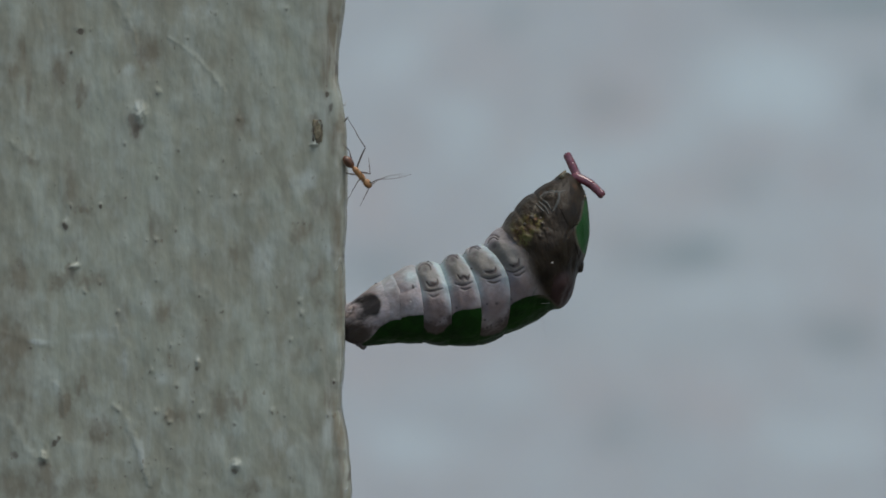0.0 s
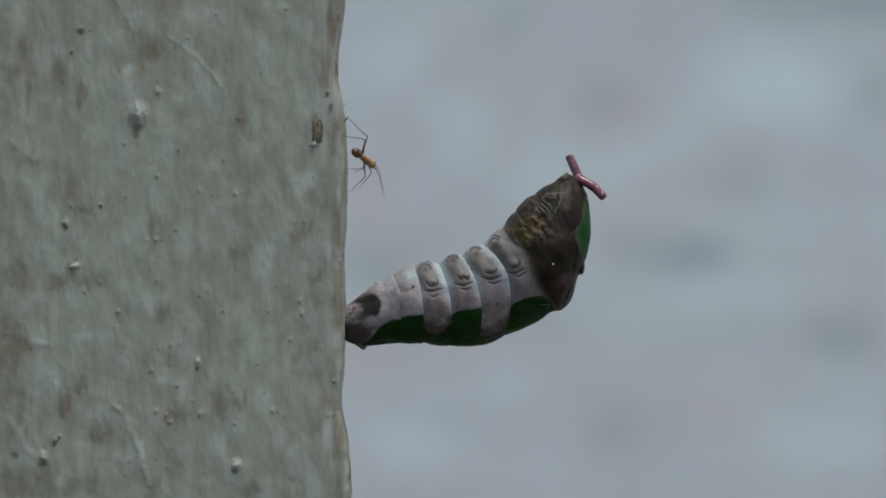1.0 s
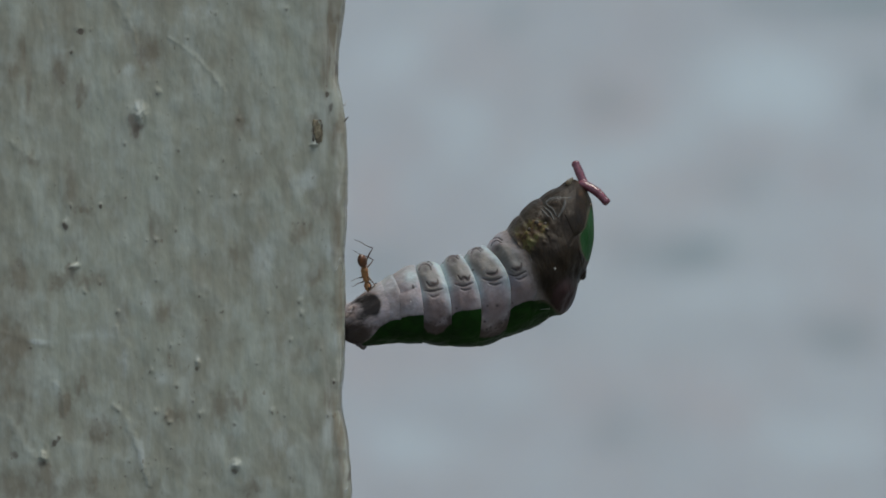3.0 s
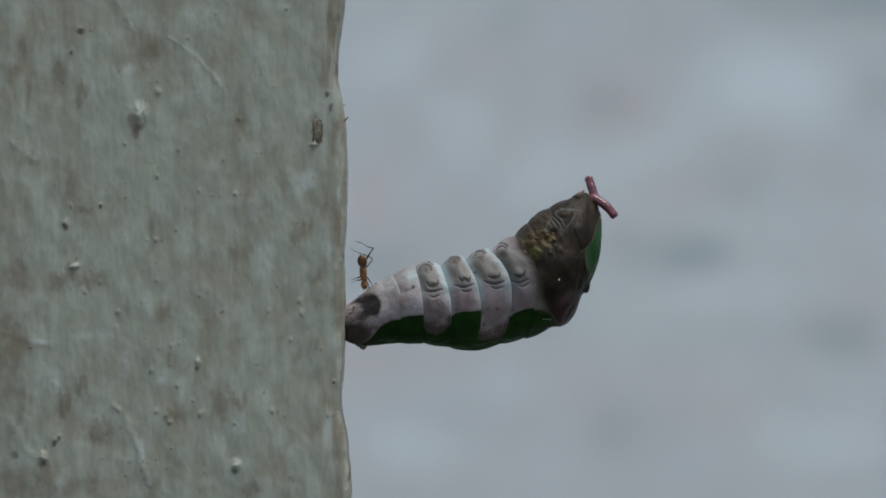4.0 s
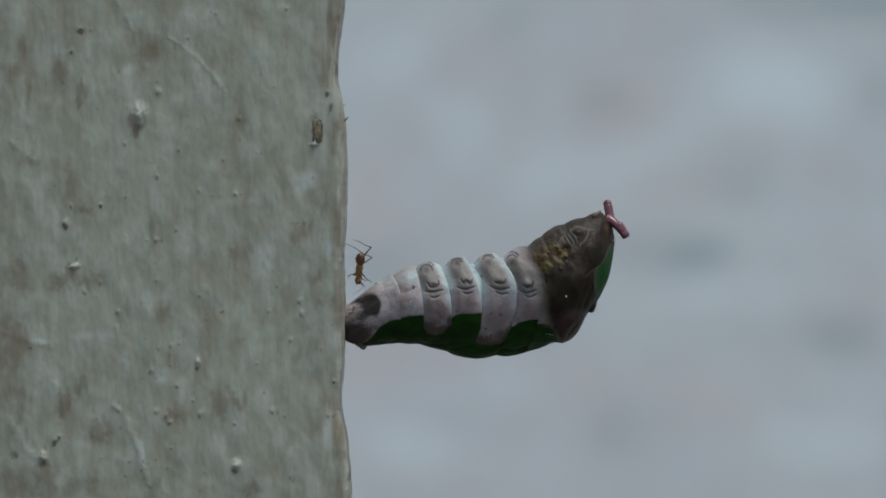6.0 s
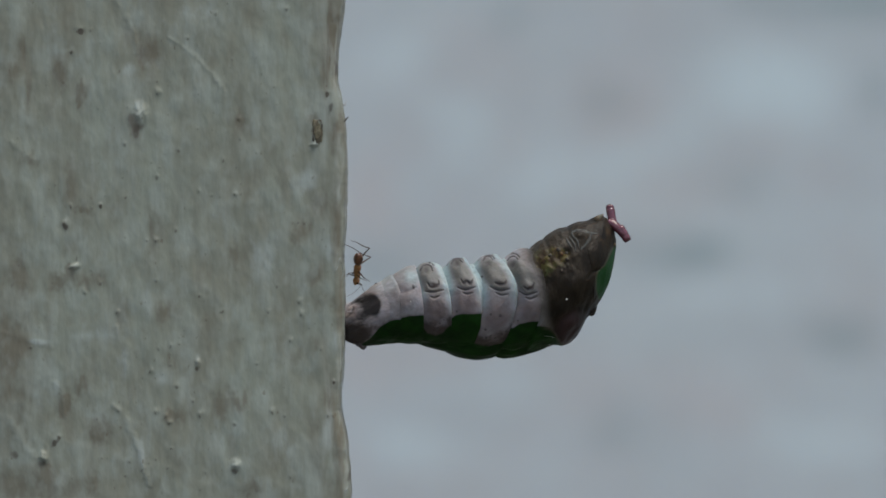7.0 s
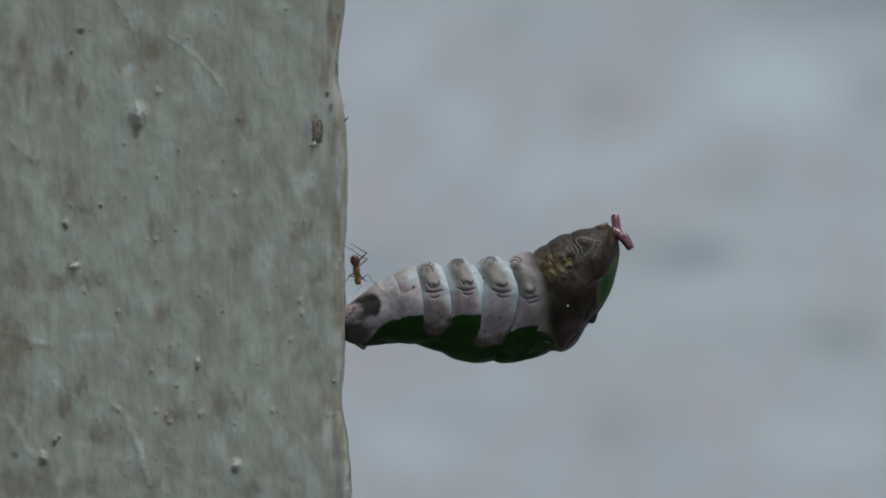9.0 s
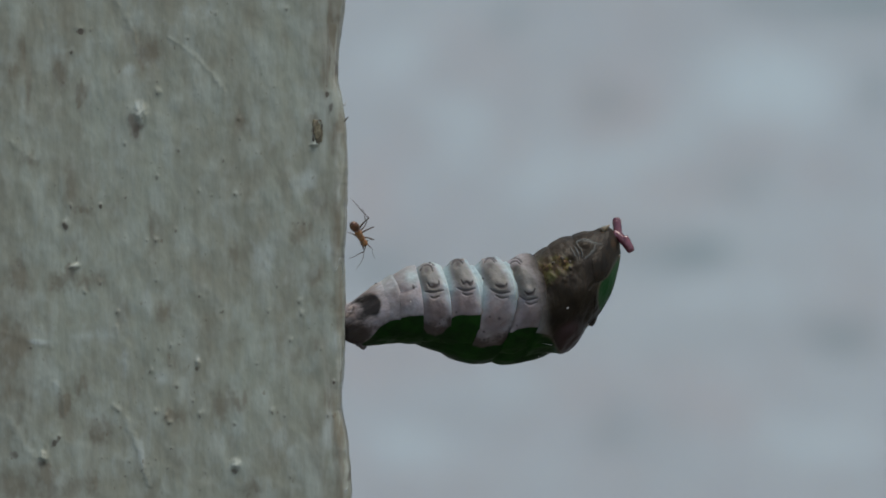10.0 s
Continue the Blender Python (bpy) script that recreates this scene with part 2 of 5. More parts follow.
def stroke(x, z, points, width):
    """A soft line along a smooth curve through the points, tapered at its ends."""
    path = np.array([(p.x, p.y) for p in smooth_path([Vector((*p, 0)) for p in points], 5)])
    out = np.zeros_like(x)
    near = (x > path[:, 0].min() - 4 * width) & (x < path[:, 0].max() + 4 * width) & (z > path[:, 1].min() - 4 * width) & (z < path[:, 1].max() + 4 * width)
    if not near.any():
        return out
    p = np.stack([x[near], z[near]], -1)
    best, n = np.zeros(len(p)), len(path) - 1
    for k in range(n):
        a, d = path[k], path[k + 1] - path[k]
        t = np.clip(((p - a) @ d) / max(1e-9, d @ d), 0, 1)
        far = ((p - a - t[:, None] * d) ** 2).sum(-1)
        w = width * (0.5 + 0.5 * np.sin(np.pi * (k + t) / n))
        best = np.maximum(best, np.exp(-far / (w * w)))
    out[near] = best
    return out


def ramp(v, lo, hi):
    t = np.clip((v - lo) / (hi - lo), 0, 1)
    return t * t * (3 - 2 * t)


# ---- the setting: ground, far wall ----
def setting():
    bm = bmesh.new()
    bmesh.ops.create_grid(bm, x_segments=40, y_segments=40, size=600)
    ground = part("ground", bm, GROUND, None)
    tagged(ground, "dark grey earthen ground", "ground", kind="structure")
    # the wall's face is finely divided where old damp patches lie
    xs = [-4, -2, -1, -0.6] + list(np.arange(-0.4, 0.41, 0.01)) + [0.6, 1, 2, 4]
    zs = [-0.05, 0.4, 0.8] + list(np.arange(0.98, 1.43, 0.01)) + [1.8, 2.4, 3.2]
    k = (DIST + 1.6) / DIST * MM
    bm = bmesh.new()
    rows, damp, warm = [], [], []
    for z in zs:
        row = []
        for x in xs:
            row.append(bm.verts.new((x, 1.6, z)))
            damp.append(sum(v * math.exp(-((x / k - a) / w) ** 2 - (((z - EYE_Z) / k - b) / h) ** 2) for a, b, w, h, v in DAMP))
            warm.append(sum(v * math.exp(-((x / k - a) / w) ** 2 - (((z - EYE_Z) / k - b) / h) ** 2) for a, b, w, h, v in WARM))
        rows.append(row)
    for r, q in zip(rows, rows[1:]):
        for i in range(len(xs) - 1):
            bm.faces.new((r[i], r[i + 1], q[i + 1], q[i]))
    n = len(damp)
    back = [[bm.verts.new((x, 1.8, z)) for x in (xs[0], xs[-1])] for z in (zs[0], zs[-1])]
    bm.faces.new((back[0][1], back[0][0], back[1][0], back[1][1]))
    bm.faces.new([*rows[-1], back[1][1], back[1][0]])
    bm.faces.new([*rows[0][::-1], back[0][0], back[0][1]])
    bm.faces.new([*[r[0] for r in rows][::-1], back[0][0], back[1][0]][::-1])
    bm.faces.new([*[r[-1] for r in rows], back[1][1], back[0][1]][::-1])
    wall = part("wall_north", bm, CONCRETE, None)
    for p in wall.data.polygons:
        p.use_smooth = False
    wall.data.attributes.new("damp", "FLOAT", "POINT").data.foreach_set("value", damp + [0.0] * 4)
    wall.data.attributes.new("warm", "FLOAT", "POINT").data.foreach_set("value", warm + [0.0] * 4)
    tagged(wall, "rain-stained pale grey concrete wall, out of focus", "wall", kind="structure")


# damp (+) and bleached (-) patches of the far wall: place, half width and height, strength
DAMP = [(23.02, -1.18, 6.72, 1.57, 0.5), (26.66, 0.06, 3.36, 1.23, 0.35), (42.62, 15.46, 2.13, 3.36, 0.7), (38.98, 24.42, 10.64, 1.96, 0.6), (6.78, 23.02, 2.24, 1.68, 0.4), (16.58, 14.62, 3.08, 2.80, 0.3), (-7.50, -1.90, 3.92, 2.02, 0.45),
        (39.54, -8.90, 5.04, 2.80, 0.35), (25.54, -8.06, 6.16, 2.02, 0.22), (-1.34, -16.46, 6.72, 1.46, 0.22), (-4.70, 23.30, 2.80, 1.68, 0.3), (30.58, 6.22, 5.04, 2.24, 0.25), (18.82, -17.86, 6.16, 2.24, 0.25),
        (12.10, -6.66, 5.04, 2.24, 0.2)]
DAMP += [(32.82, 15.74, 7.00, 4.20, -0.8), (11.26, 7.06, 6.72, 3.08, -0.5), (-5.26, 18.54, 6.16, 3.36, -0.4), (-3.58, -19.54, 5.32, 2.80, -0.45), (38.98, -19.26, 7.28, 3.08, -0.5), (20.50, 10.02, 4.48, 2.52, -0.3),
         (25.54, -4.54, 4.76, 1.46, -0.45), (6.50, -13.94, 6.16, 2.02, -0.25), (35.62, -1.62, 4.48, 3.92, -0.3), (3.14, 12.94, 4.48, 3.36, -0.25), (30.58, -12.26, 5.60, 2.24, -0.25)]
# rusty, pinkish patches: place, half width and height, strength
WARM = [(17.70, 14.34, 6.16, 5.60, 0.8), (-7.22, 5.10, 3.36, 5.04, 0.9), (23.86, 5.66, 6.72, 3.08, 0.6), (-8.06, -11.70, 3.36, 4.48, 0.7), (41.78, -6.66, 3.36, 3.92, 0.7), (0.34, -10.30, 7.28, 3.08, 0.6),
        (26.10, -14.78, 7.84, 3.92, 0.7), (36.18, 7.34, 5.04, 3.08, 0.5), (-0.22, 21.34, 5.04, 2.80, 0.5), (12.66, -14.50, 5.04, 3.36, 0.5), (4.82, -21.22, 6.16, 2.24, 0.4), (-1.34, 10.14, 5.04, 2.52, 0.4)]
setting()

# ---- the post ----
FRONT = -8.0   # y of the post's face, mm
NEAR = (DIST + FRONT * MM) / DIST


def edge_x(z):
    """The worn side edge of the post: x against height, in mm."""
    zs = [-29.06, -25.14, -23.46, -21.78, -18.98, -16.86, -15.74, -13.94, -11.70, -8.90, -6.66, -2.18, -0.50, 2.30, 7.90, 10.14, 12.38, 14.62, 16.86, 19.66, 22.46, 24.70, 26.94]
    xs = [-9.46, -9.07, -9.07, -9.18, -9.46, -9.86, -10.14, -10.08, -9.80, -9.69, -9.63, -9.69, -9.80, -9.58, -9.46, -9.52, -9.63, -9.97, -10.42, -10.36, -9.97, -9.69, -9.63]
    return float(np.interp(z, zs, xs)) + 0.05 * noise.noise(Vector((3.1, 0, z * 0.9))) + 0.03 * noise.noise(Vector((8.1, 0, z * 3.0)))


# old stains, and places that darken the face's lower left: place, half width and height
STAINS = [(-36.90, 6.50, 1.12, 2.69), (-35.78, 15.46, 0.84, 1.12), (-37.74, 17.42, 0.73, 1.79), (-41.10, 15.46, 0.45, 2.02), (-41.66, 19.94, 0.50, 1.79), (-29.06, 20.22, 1.34, 1.79), (-20.10, 12.66, 1.06, 1.23), (-14.22, 1.46, 1.46, 1.12),
          (-12.82, -2.74, 1.23, 1.23), (-11.70, -5.26, 1.23, 1.01), (-11.98, 3.98, 1.01, 2.02), (-10.30, 4.26, 0.50, 2.35), (-10.75, 17.98, 0.45, 2.46), (-10.53, 11.26, 0.62, 2.02), (-35.78, -13.66, 0.90, 1.06), (-37.74, -15.34, 0.45, 1.12),
          (-34.05, -18.14, 1.01, 1.68), (-22.06, -15.62, 1.01, 1.68), (-20.10, -14.95, 0.73, 1.06)]
# the first three are broad and darken the lower left of the face
STAINS += [(-42.78, -15.62, 3.36, 6.72), (-42.22, -6.66, 2.24, 5.04), (-39.98, -23.46, 4.48, 1.68), (-14.78, -10.30, 1.12, 1.01), (-12.54, -9.46, 0.78, 1.23), (-10.86, -14.50, 0.67, 2.02), (-32.03, -6.38, 0.90, 1.68), (-42.22, -2.18, 0.73, 1.23), (-27.10, -11.42, 0.56, 1.34), (-39.70, -22.23, 1.34, 0.73), (-26.82, -16.46, 1.46, 0.90),
           (-20.66, -0.78, 0.90, 1.23), (-12.54, -19.54, 1.01, 3.14), (-10.19, -19.54, 0.45, 2.80), (-30.69, 12.26, 0.45, 1.12), (-27.66, -6.10, 0.67, 1.23), (-18.70, -23.58, 1.68, 0.78), (-10.86, 23.02, 0.67, 2.35), (-38.30, -3.30, 0.90, 1.12),
           (-42.78, 17.42, 0.78, 1.12), (-28.78, 2.30, 0.78, 3.36), (-34.94, -3.30, 2.24, 0.90)]
STAINS += [(-37.74, 18.54, 1.01, 1.40), (-35.78, 15.46, 0.62, 0.90), (-29.62, 19.10, 0.84, 1.12), (-34.10, -17.86, 1.23, 1.12), (-37.74, -15.62, 0.50, 0.84), (-20.10, -15.06, 0.84, 1.12), (-37.46, -2.74, 0.90, 0.73), (-34.66, -23.18, 0.90, 0.78), (-30.18, 11.54, 0.67, 0.78), (-12.82, 12.94, 0.67, 0.56), (-40.54, 8.74, 1.23, 0.78), (-35.50, 3.98, 1.12, 0.45)]
# chalky places
CHALK = [(-24.30, 23.58, 1.79, 0.84), (-30.10, 14.30, 0.35, 0.5), (-13.66, 6.66, 1.90, 1.34), (-14.22, 15.62, 0.67, 0.78), (-11.70, 17.98, 0.73, 1.23), (-18.03, -0.50, 1.68, 2.35), (-11.31, 0.06, 1.01, 1.46), (-28.78, -4.98, 1.01, 1.23),
         (-28.22, -12.82, 1.01, 0.62), (-34.38, -8.46, 2.35, 0.67), (-31.81, -11.14, 0.62, 1.68), (-13.61, -5.54, 0.62, 3.47), (-21.39, -18.54, 1.68, 1.46), (-20.38, -20.94, 0.45, 0.56), (-11.31, -18.42, 0.78, 1.79), (-31.02, 17.86, 0.84, 0.67),
         (-22.62, 3.14, 1.01, 0.90)]
CHALK += [(-10.30, 16.02, 0.28, 1.79), (-15.90, -19.54, 1.12, 1.79), (-24.30, -10.70, 0.28, 0.67), (-37.24, 3.08, 0.28, 0.34), (-36.62, -1.79, 0.50, 0.28), (-10.02, -11.70, 0.22, 2.80), (-38.30, -13.94, 0.34, 0.78), (-29.90, -20.38, 0.34, 1.12),
          (-40.21, -9.18, 1.23, 0.28), (-28.22, 1.06, 0.34, 0.22)]
# ridges under the paint: points along each, width, height
RIDGES = [([(-32.54, 24.70), (-31.81, 23.80), (-31.14, 22.46), (-30.58, 20.78), (-30.41, 19.38)], 0.16, 0.06), ([(-27.22, 21.00), (-25.70, 19.99), (-24.30, 18.82), (-22.96, 17.42), (-21.62, 15.62)], 0.13, 0.06), ([(-43.90, -8.23), (-42.22, -8.68), (-40.66, -9.02), (-38.86, -9.69)], 0.24, 0.045),
          ([(-32.42, -7.67), (-31.81, -9.46), (-31.47, -11.98)], 0.25, 0.07), ([(-32.70, -15.40), (-31.58, -16.52), (-30.91, -18.14), (-30.24, -19.54), (-29.79, -20.94), (-29.12, -23.35)], 0.2, 0.07), ([(-42.90, -16.86), (-41.89, -18.87), (-40.43, -20.78)], 0.22, 0.07),
          ([(-38.42, -13.16), (-37.74, -14.50), (-37.41, -16.63)], 0.2, 0.06), ([(-42.78, 10.70), (-41.66, 9.69), (-40.54, 8.90)], 0.22, 0.05), ([(-24.58, 16.30), (-23.63, 14.62), (-23.41, 12.66)], 0.18, 0.04), ([(-39.14, -18.42), (-39.31, -19.54), (-39.09, -20.55)], 0.16, 0.06)]


# pimples in the paint: place and size
PIMPLES = [(-28.22, 15.57, 0.28), (-36.79, 19.54, 0.24), (-20.22, 12.94, 0.2), (-37.35, 2.52, 0.34), (-28.45, 0.90, 0.22), (-35.50, -4.20, 0.24), (-24.19, 5.77, 0.18), (-20.61, 5.49, 0.22),
           (-14.17, -5.15, 0.24), (-14.00, -6.38, 0.28), (-28.95, -11.98, 0.24), (-28.39, -16.07, 0.26), (-27.44, -16.52, 0.22), (-27.05, -17.14, 0.24), (-24.02, -16.35, 0.28), 
           (-15.06, -9.02, 0.22), (-16.86, -16.07, 0.22), (-32.26, -6.22, 0.22)]


SPECKS = [(-35.90, 21.56, 0.33), (-34.89, 21.62, 0.14), (-15.51, 23.69, 0.2), (-22.51, 23.24, 0.22), (-25.31, 20.78, 0.2), (-20.94, 18.70, 0.14), (-26.21, 9.69, 0.2), (-31.58, 10.25, 0.2), (-29.34, 0.73, 0.16), (-26.49, 1.79, 0.2),
          (-22.90, 5.21, 0.16), (-19.99, 5.38, 0.14), (-14.34, 2.58, 0.14), (-13.78, 2.46, 0.18), (-24.14, -4.76, 0.2), (-21.78, -6.22, 0.14), (-17.30, -6.27, 0.18), (-28.22, -9.97, 0.18), (-26.99, -9.74, 0.18), (-26.43, -13.72, 0.22),
          (-32.14, -16.07, 0.2), (-20.66, -17.47, 0.2), (-38.53, -19.26, 0.34), (-31.02, -21.11, 0.22), (-29.74, -21.95, 0.2)]
SPECKS += [(-29.01, 8.57, 0.11), (-28.11, 8.06, 0.11), (-36.90, 4.20, 0.17), (-34.78, 3.98, 0.14), (-33.94, 4.20, 0.17), (-28.39, 16.58, 0.14), (-24.25, 15.29, 0.11), (-21.39, 24.36, 0.14), (-29.46, -5.32, 0.11), (-29.23, -6.38, 0.11), (-27.05, -11.59, 0.14), (-21.95, -6.27, 0.11), (-16.46, -3.75, 0.14), (-22.18, -8.06, 0.11), (-23.46, -7.06, 0.11), (-26.15, -9.46, 0.14), (-26.10, -8.74, 0.11), (-12.10, -10.02, 0.17), (-15.68, -16.63, 0.14), (-26.99, -19.82, 0.11), (-27.27, -21.78, 0.14), (-28.45, -20.89, 0.14), (-29.18, -21.28, 0.14), (-29.23, -22.57, 0.14), (-33.82, -20.78, 0.14), (-33.26, -20.78, 0.14), (-10.86, -13.22, 0.14), (-11.42, -16.58, 0.20)]
SPECKS += [(-31.47, -22.57, 0.14), (-10.86, -13.22, 0.16), (-24.81, -15.18, 0.16), (-26.82, -19.82, 0.14), (-23.58, -22.23, 0.16), (-37.97, -18.76, 0.24), (-40.82, -9.86, 0.16), (-18.48, -11.42, 0.14), (-19.82, -8.90, 0.12), (-33.94, 4.14, 0.2),
          (-36.90, 3.98, 0.2), (-28.39, 7.00, 0.24), (-31.42, 5.10, 0.16), (-28.39, -3.30, 0.16), (-33.94, -3.42, 0.2), (-21.78, 8.74, 0.14), (-20.10, 10.86, 0.14), (-18.03, 17.25, 0.14), (-16.69, 16.02, 0.14), (-11.42, 15.29, 0.2)]
rnd = random.Random(5)
SPECKS += [(rnd.uniform(-43, -10.6), rnd.uniform(-24.5, 24.5), rnd.uniform(0.05, 0.11)) for _ in range(130)]
# chalky lumps of old paint and rusty places: place, half width and height, lean
LUMPS = [(-29.90, 13.44, 0.62, 1.00, 8), (-20.50, -21.39, 0.45, 0.50, 0), (-24.30, -11.26, 0.22, 0.45, 0), (-39.54, -20.66, 0.39, 0.50, 20), (-36.51, -1.74, 0.45, 0.22, 15), (-12.77, 10.36, 0.34, 0.17, 0)]
RUSTY = [(-30.88, 12.95, 0.56, 0.72, -8), (-30.18, 12.10, 0.67, 0.45, 0), (-30.46, 11.37, 0.45, 0.56, 0), (-20.66, -22.01, 0.39, 0.34, 0), (-39.76, -21.28, 0.50, 0.45, 0), (-38.42, -19.21, 0.22, 0.67, -35), (-24.36, -11.87, 0.22, 0.28, 0), (-37.41, 2.24, 0.28, 0.56, 0),
         (-36.29, -1.01, 0.11, 0.45, 12), (-35.90, 21.56, 0.39, 0.28, 0), (-36.79, 19.54, 0.28, 0.28, 0), (-42.50, -20.38, 0.50, 0.50, 0), (-9.91, -0.90, 0.17, 0.56, 0), (-10.64, 17.98, 0.17, 0.78, 0), (-11.09, 14.06, 0.22, 0.56, -15), (-11.48, 15.29, 0.11, 0.34, 0),
         (-9.35, -22.62, 0.17, 0.56, 0)]


def post():
    ob = thing("post", (-45.0, 0.0, -EYE_Z / MM), "weathered grey-green painted post, stained and pimpled", "post")
    base = np.array((-45.0, 0.0, 0.0))
    zs = np.array([-1210, -600, -300, -150, -80, -50] + list(np.arange(-26.0, 26.1, 0.11)) + [50, 80, 150, 300, 700, 1300], float)
    left, rr = -95.0, 0.9
    # outline of the section, from the left of the face round the worn edge to the back
    face = np.array([left, -80, -65, -55] + list(np.arange(-44.2, -11.0, 0.11)))
    ex = np.array([edge_x(z) for z in zs])[:, None]
    turn, side = np.linspace(0.05, math.pi / 2, 16)[None], np.arange(FRONT + rr + 0.4, 8.0, 0.6)[None]
    squeeze = (ex - rr - 0.02 + 20) / (face[-1] + 20)
    one = np.ones_like(ex)
    X = np.concatenate([np.where(face < -20, face, -20 + (face + 20) * squeeze), ex - rr + rr * np.sin(turn), ex - 0.25 * np.maximum(0.0, side / 8) ** 2, ex - rr, one * left], 1)
    Y = np.concatenate([one * (FRONT + 0 * face), one * (FRONT + rr - rr * np.cos(turn)), one * side, one * (0.5 - FRONT), one * (0.5 - FRONT)], 1)
    Z = zs[:, None] + 0 * X
    px, pz = X / NEAR, Z / NEAR
    v = [Vector(q) for q in np.stack([X, Y, Z], -1).reshape(-1, 3)]
    grain = [(0.16 * noise.noise((q.x * 0.22, q.y * 0.2, q.z * 0.09)) + 0.07 * noise.noise((q.x * 0.8, q.y, q.z * 0.35)) + 0.022 * noise.noise((q.x * 2.2, q.y, q.z * 1.1)),
              noise.noise((q.x * 2.6, q.y, q.z * 2.2)), noise.noise((q.x * 1.5, 0, q.z * 0.25))) for q in v]
    grain = np.array(grain).reshape(*X.shape, 3)
    dy, ragged, streaky = grain[..., 0].copy(), grain[..., 1], grain[..., 2]
    # warped places, so that spots and lumps come out ragged
    sx, sz = px + 0.14 * ragged, pz + 0.14 * np.roll(ragged, 7, 1)
    rust_and_shade, stain, chalk = np.zeros_like(X), np.zeros_like(X), np.zeros_like(X)
    for x, z, r in PIMPLES:
        dy -= (0.5 if r < 0.5 else 0.42) * r * dome(sx, sz, x, z + 0.1 * r, 0.9 * r, 1.25 * r)
        # brown below each pimple, with the shade under it painted in
        rust_and_shade += 0.95 * dome(sx, sz, x - 0.35 * r, z - 0.75 * r, 0.55 * r, 0.7 * r, 15, 1.4)
        chalk += 0.25 * dome(sx, sz, x + 0.1 * r, z + 0.5 * r, 0.7 * r, 0.8 * r)
    for x, z, r in SPECKS:
        rust_and_shade += 0.9 * dome(sx, sz, x, z, 0.75 * r, 1.0 * r, 10, 1.4)
        dy -= 0.25 * r * dome(sx, sz, x, z + r, r, r)
    for x, z, rx, rz, turned in LUMPS:
        dy -= 0.3 * dome(sx, sz, x, z, rx, rz, turned, 1.2) * (1 + 0.7 * ragged)
        chalk += 0.5 * dome(sx, sz, x, z + 0.15, rx, rz, turned) * (1 + ragged)
    for x, z, rx, rz, turned in RUSTY:
        rust_and_shade += dome(sx, sz, x, z, rx, rz, turned, 1.3)
    for points, width, height in RIDGES:
        line = stroke(px + 0.25 * ragged, pz + 0.2 * streaky, points, width * 2.0) * np.clip(0.75 + 0.9 * streaky, 0.35, 1.2)
        dy -= 0.95 * height * line
        chalk += 0.3 * line
    for x, z, w, h in STAINS:
        stain += np.exp(-((px + 0.7 * streaky - x) / w) ** 2 - ((pz + 0.6 * ragged + 0.9 * streaky - z) / h) ** 2)
    for x, z, w, h in CHALK:
        chalk += np.exp(-((px - x) / w) ** 2 - ((pz - z) / h) ** 2)
    front = Y < 6
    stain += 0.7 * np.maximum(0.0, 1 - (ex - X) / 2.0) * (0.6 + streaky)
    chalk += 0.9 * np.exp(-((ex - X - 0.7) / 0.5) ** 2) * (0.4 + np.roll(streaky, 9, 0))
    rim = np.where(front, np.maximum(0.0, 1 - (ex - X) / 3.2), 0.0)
    dy = np.where(front, dy, 0.0)
    xyz = np.stack([np.where(Y > -6, X - 0.5 * dy, X), np.where(Y > -6, Y, Y + dy), Z], -1)
    rows, n = X.shape
    i, k = np.meshgrid(np.arange(rows - 1), np.arange(n), indexing="ij")
    j = (k + 1) % n
    faces = np.stack([i * n + k, i * n + j, (i + 1) * n + j, (i + 1) * n + k], -1).reshape(-1, 4).tolist()
    faces += [list(range(n))[::-1], list(range((rows - 1) * n, rows * n))]
    me = bpy.data.meshes.new("shaft")
    me.from_pydata((((xyz - base) * MM).reshape(-1, 3) + np.array((0, 0, EYE_Z))).tolist(), [], faces)
    me.polygons.foreach_set("use_smooth", [True] * len(me.polygons))
    me.materials.append(PAINT)
    shaft = new("shaft", me)
    shaft.parent = ob
    for name, vals in (("stain", stain), ("chalk", chalk), ("rim", rim), ("rust_and_shade", rust_and_shade)):
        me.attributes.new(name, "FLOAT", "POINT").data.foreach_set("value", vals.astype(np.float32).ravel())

    def on_face(x, z, dy=0.0):
        # on the flat face, or on the rounded edge where the face curves away
        y, k = FRONT, NEAR
        for _ in range(4):
            k = (DIST + y * MM) / DIST
            e = min(1.0, max(0.0, (x * k - edge_x(z * k) + rr) / rr))
            y = FRONT + rr - rr * math.sqrt(max(0.0, 1 - e * e))
        return (Vector((x * k, y + dy, z * k)) - Vector(base)) * MM + Vector((0, 0, EYE_Z))

    # an oval husk stuck in a hollow by the edge, dark-rimmed, with torn paint below it
    bm = bmesh.new()
    blob(bm, (0, 0, 0), (1.15 * MM, 0.12 * MM, 0.44 * MM), 2, 0.3, Matrix.Rotation(radians(80), 3, "Y"), 14, 20)
    husk = part("oval_scar", bm, HUSK, ob, "straw-brown oval scar with a dark rim")
    husk.location = on_face(-12.43, 11.65, 0.02)
    bm = bmesh.new()
    ring = [Vector((0.00040 * math.cos(a) + 0.00018 * math.sin(a), -0.0001, 0.00112 * math.sin(a))) for a in np.linspace(-1.4, 4.2, 33)]
    tube(bm, ring, [0.00005 + 0.000028 * math.sin(i * 1.3) for i in range(33)], 6)
    part("dark_rim", bm, RUST, husk)
    bm = bmesh.new()
    blob(bm, (-0.00022, 0.00002, -0.00132), (0.00034, 0.0001, 0.00012), 5, 0.6)
    part("torn_rim", bm, NODULE, husk)
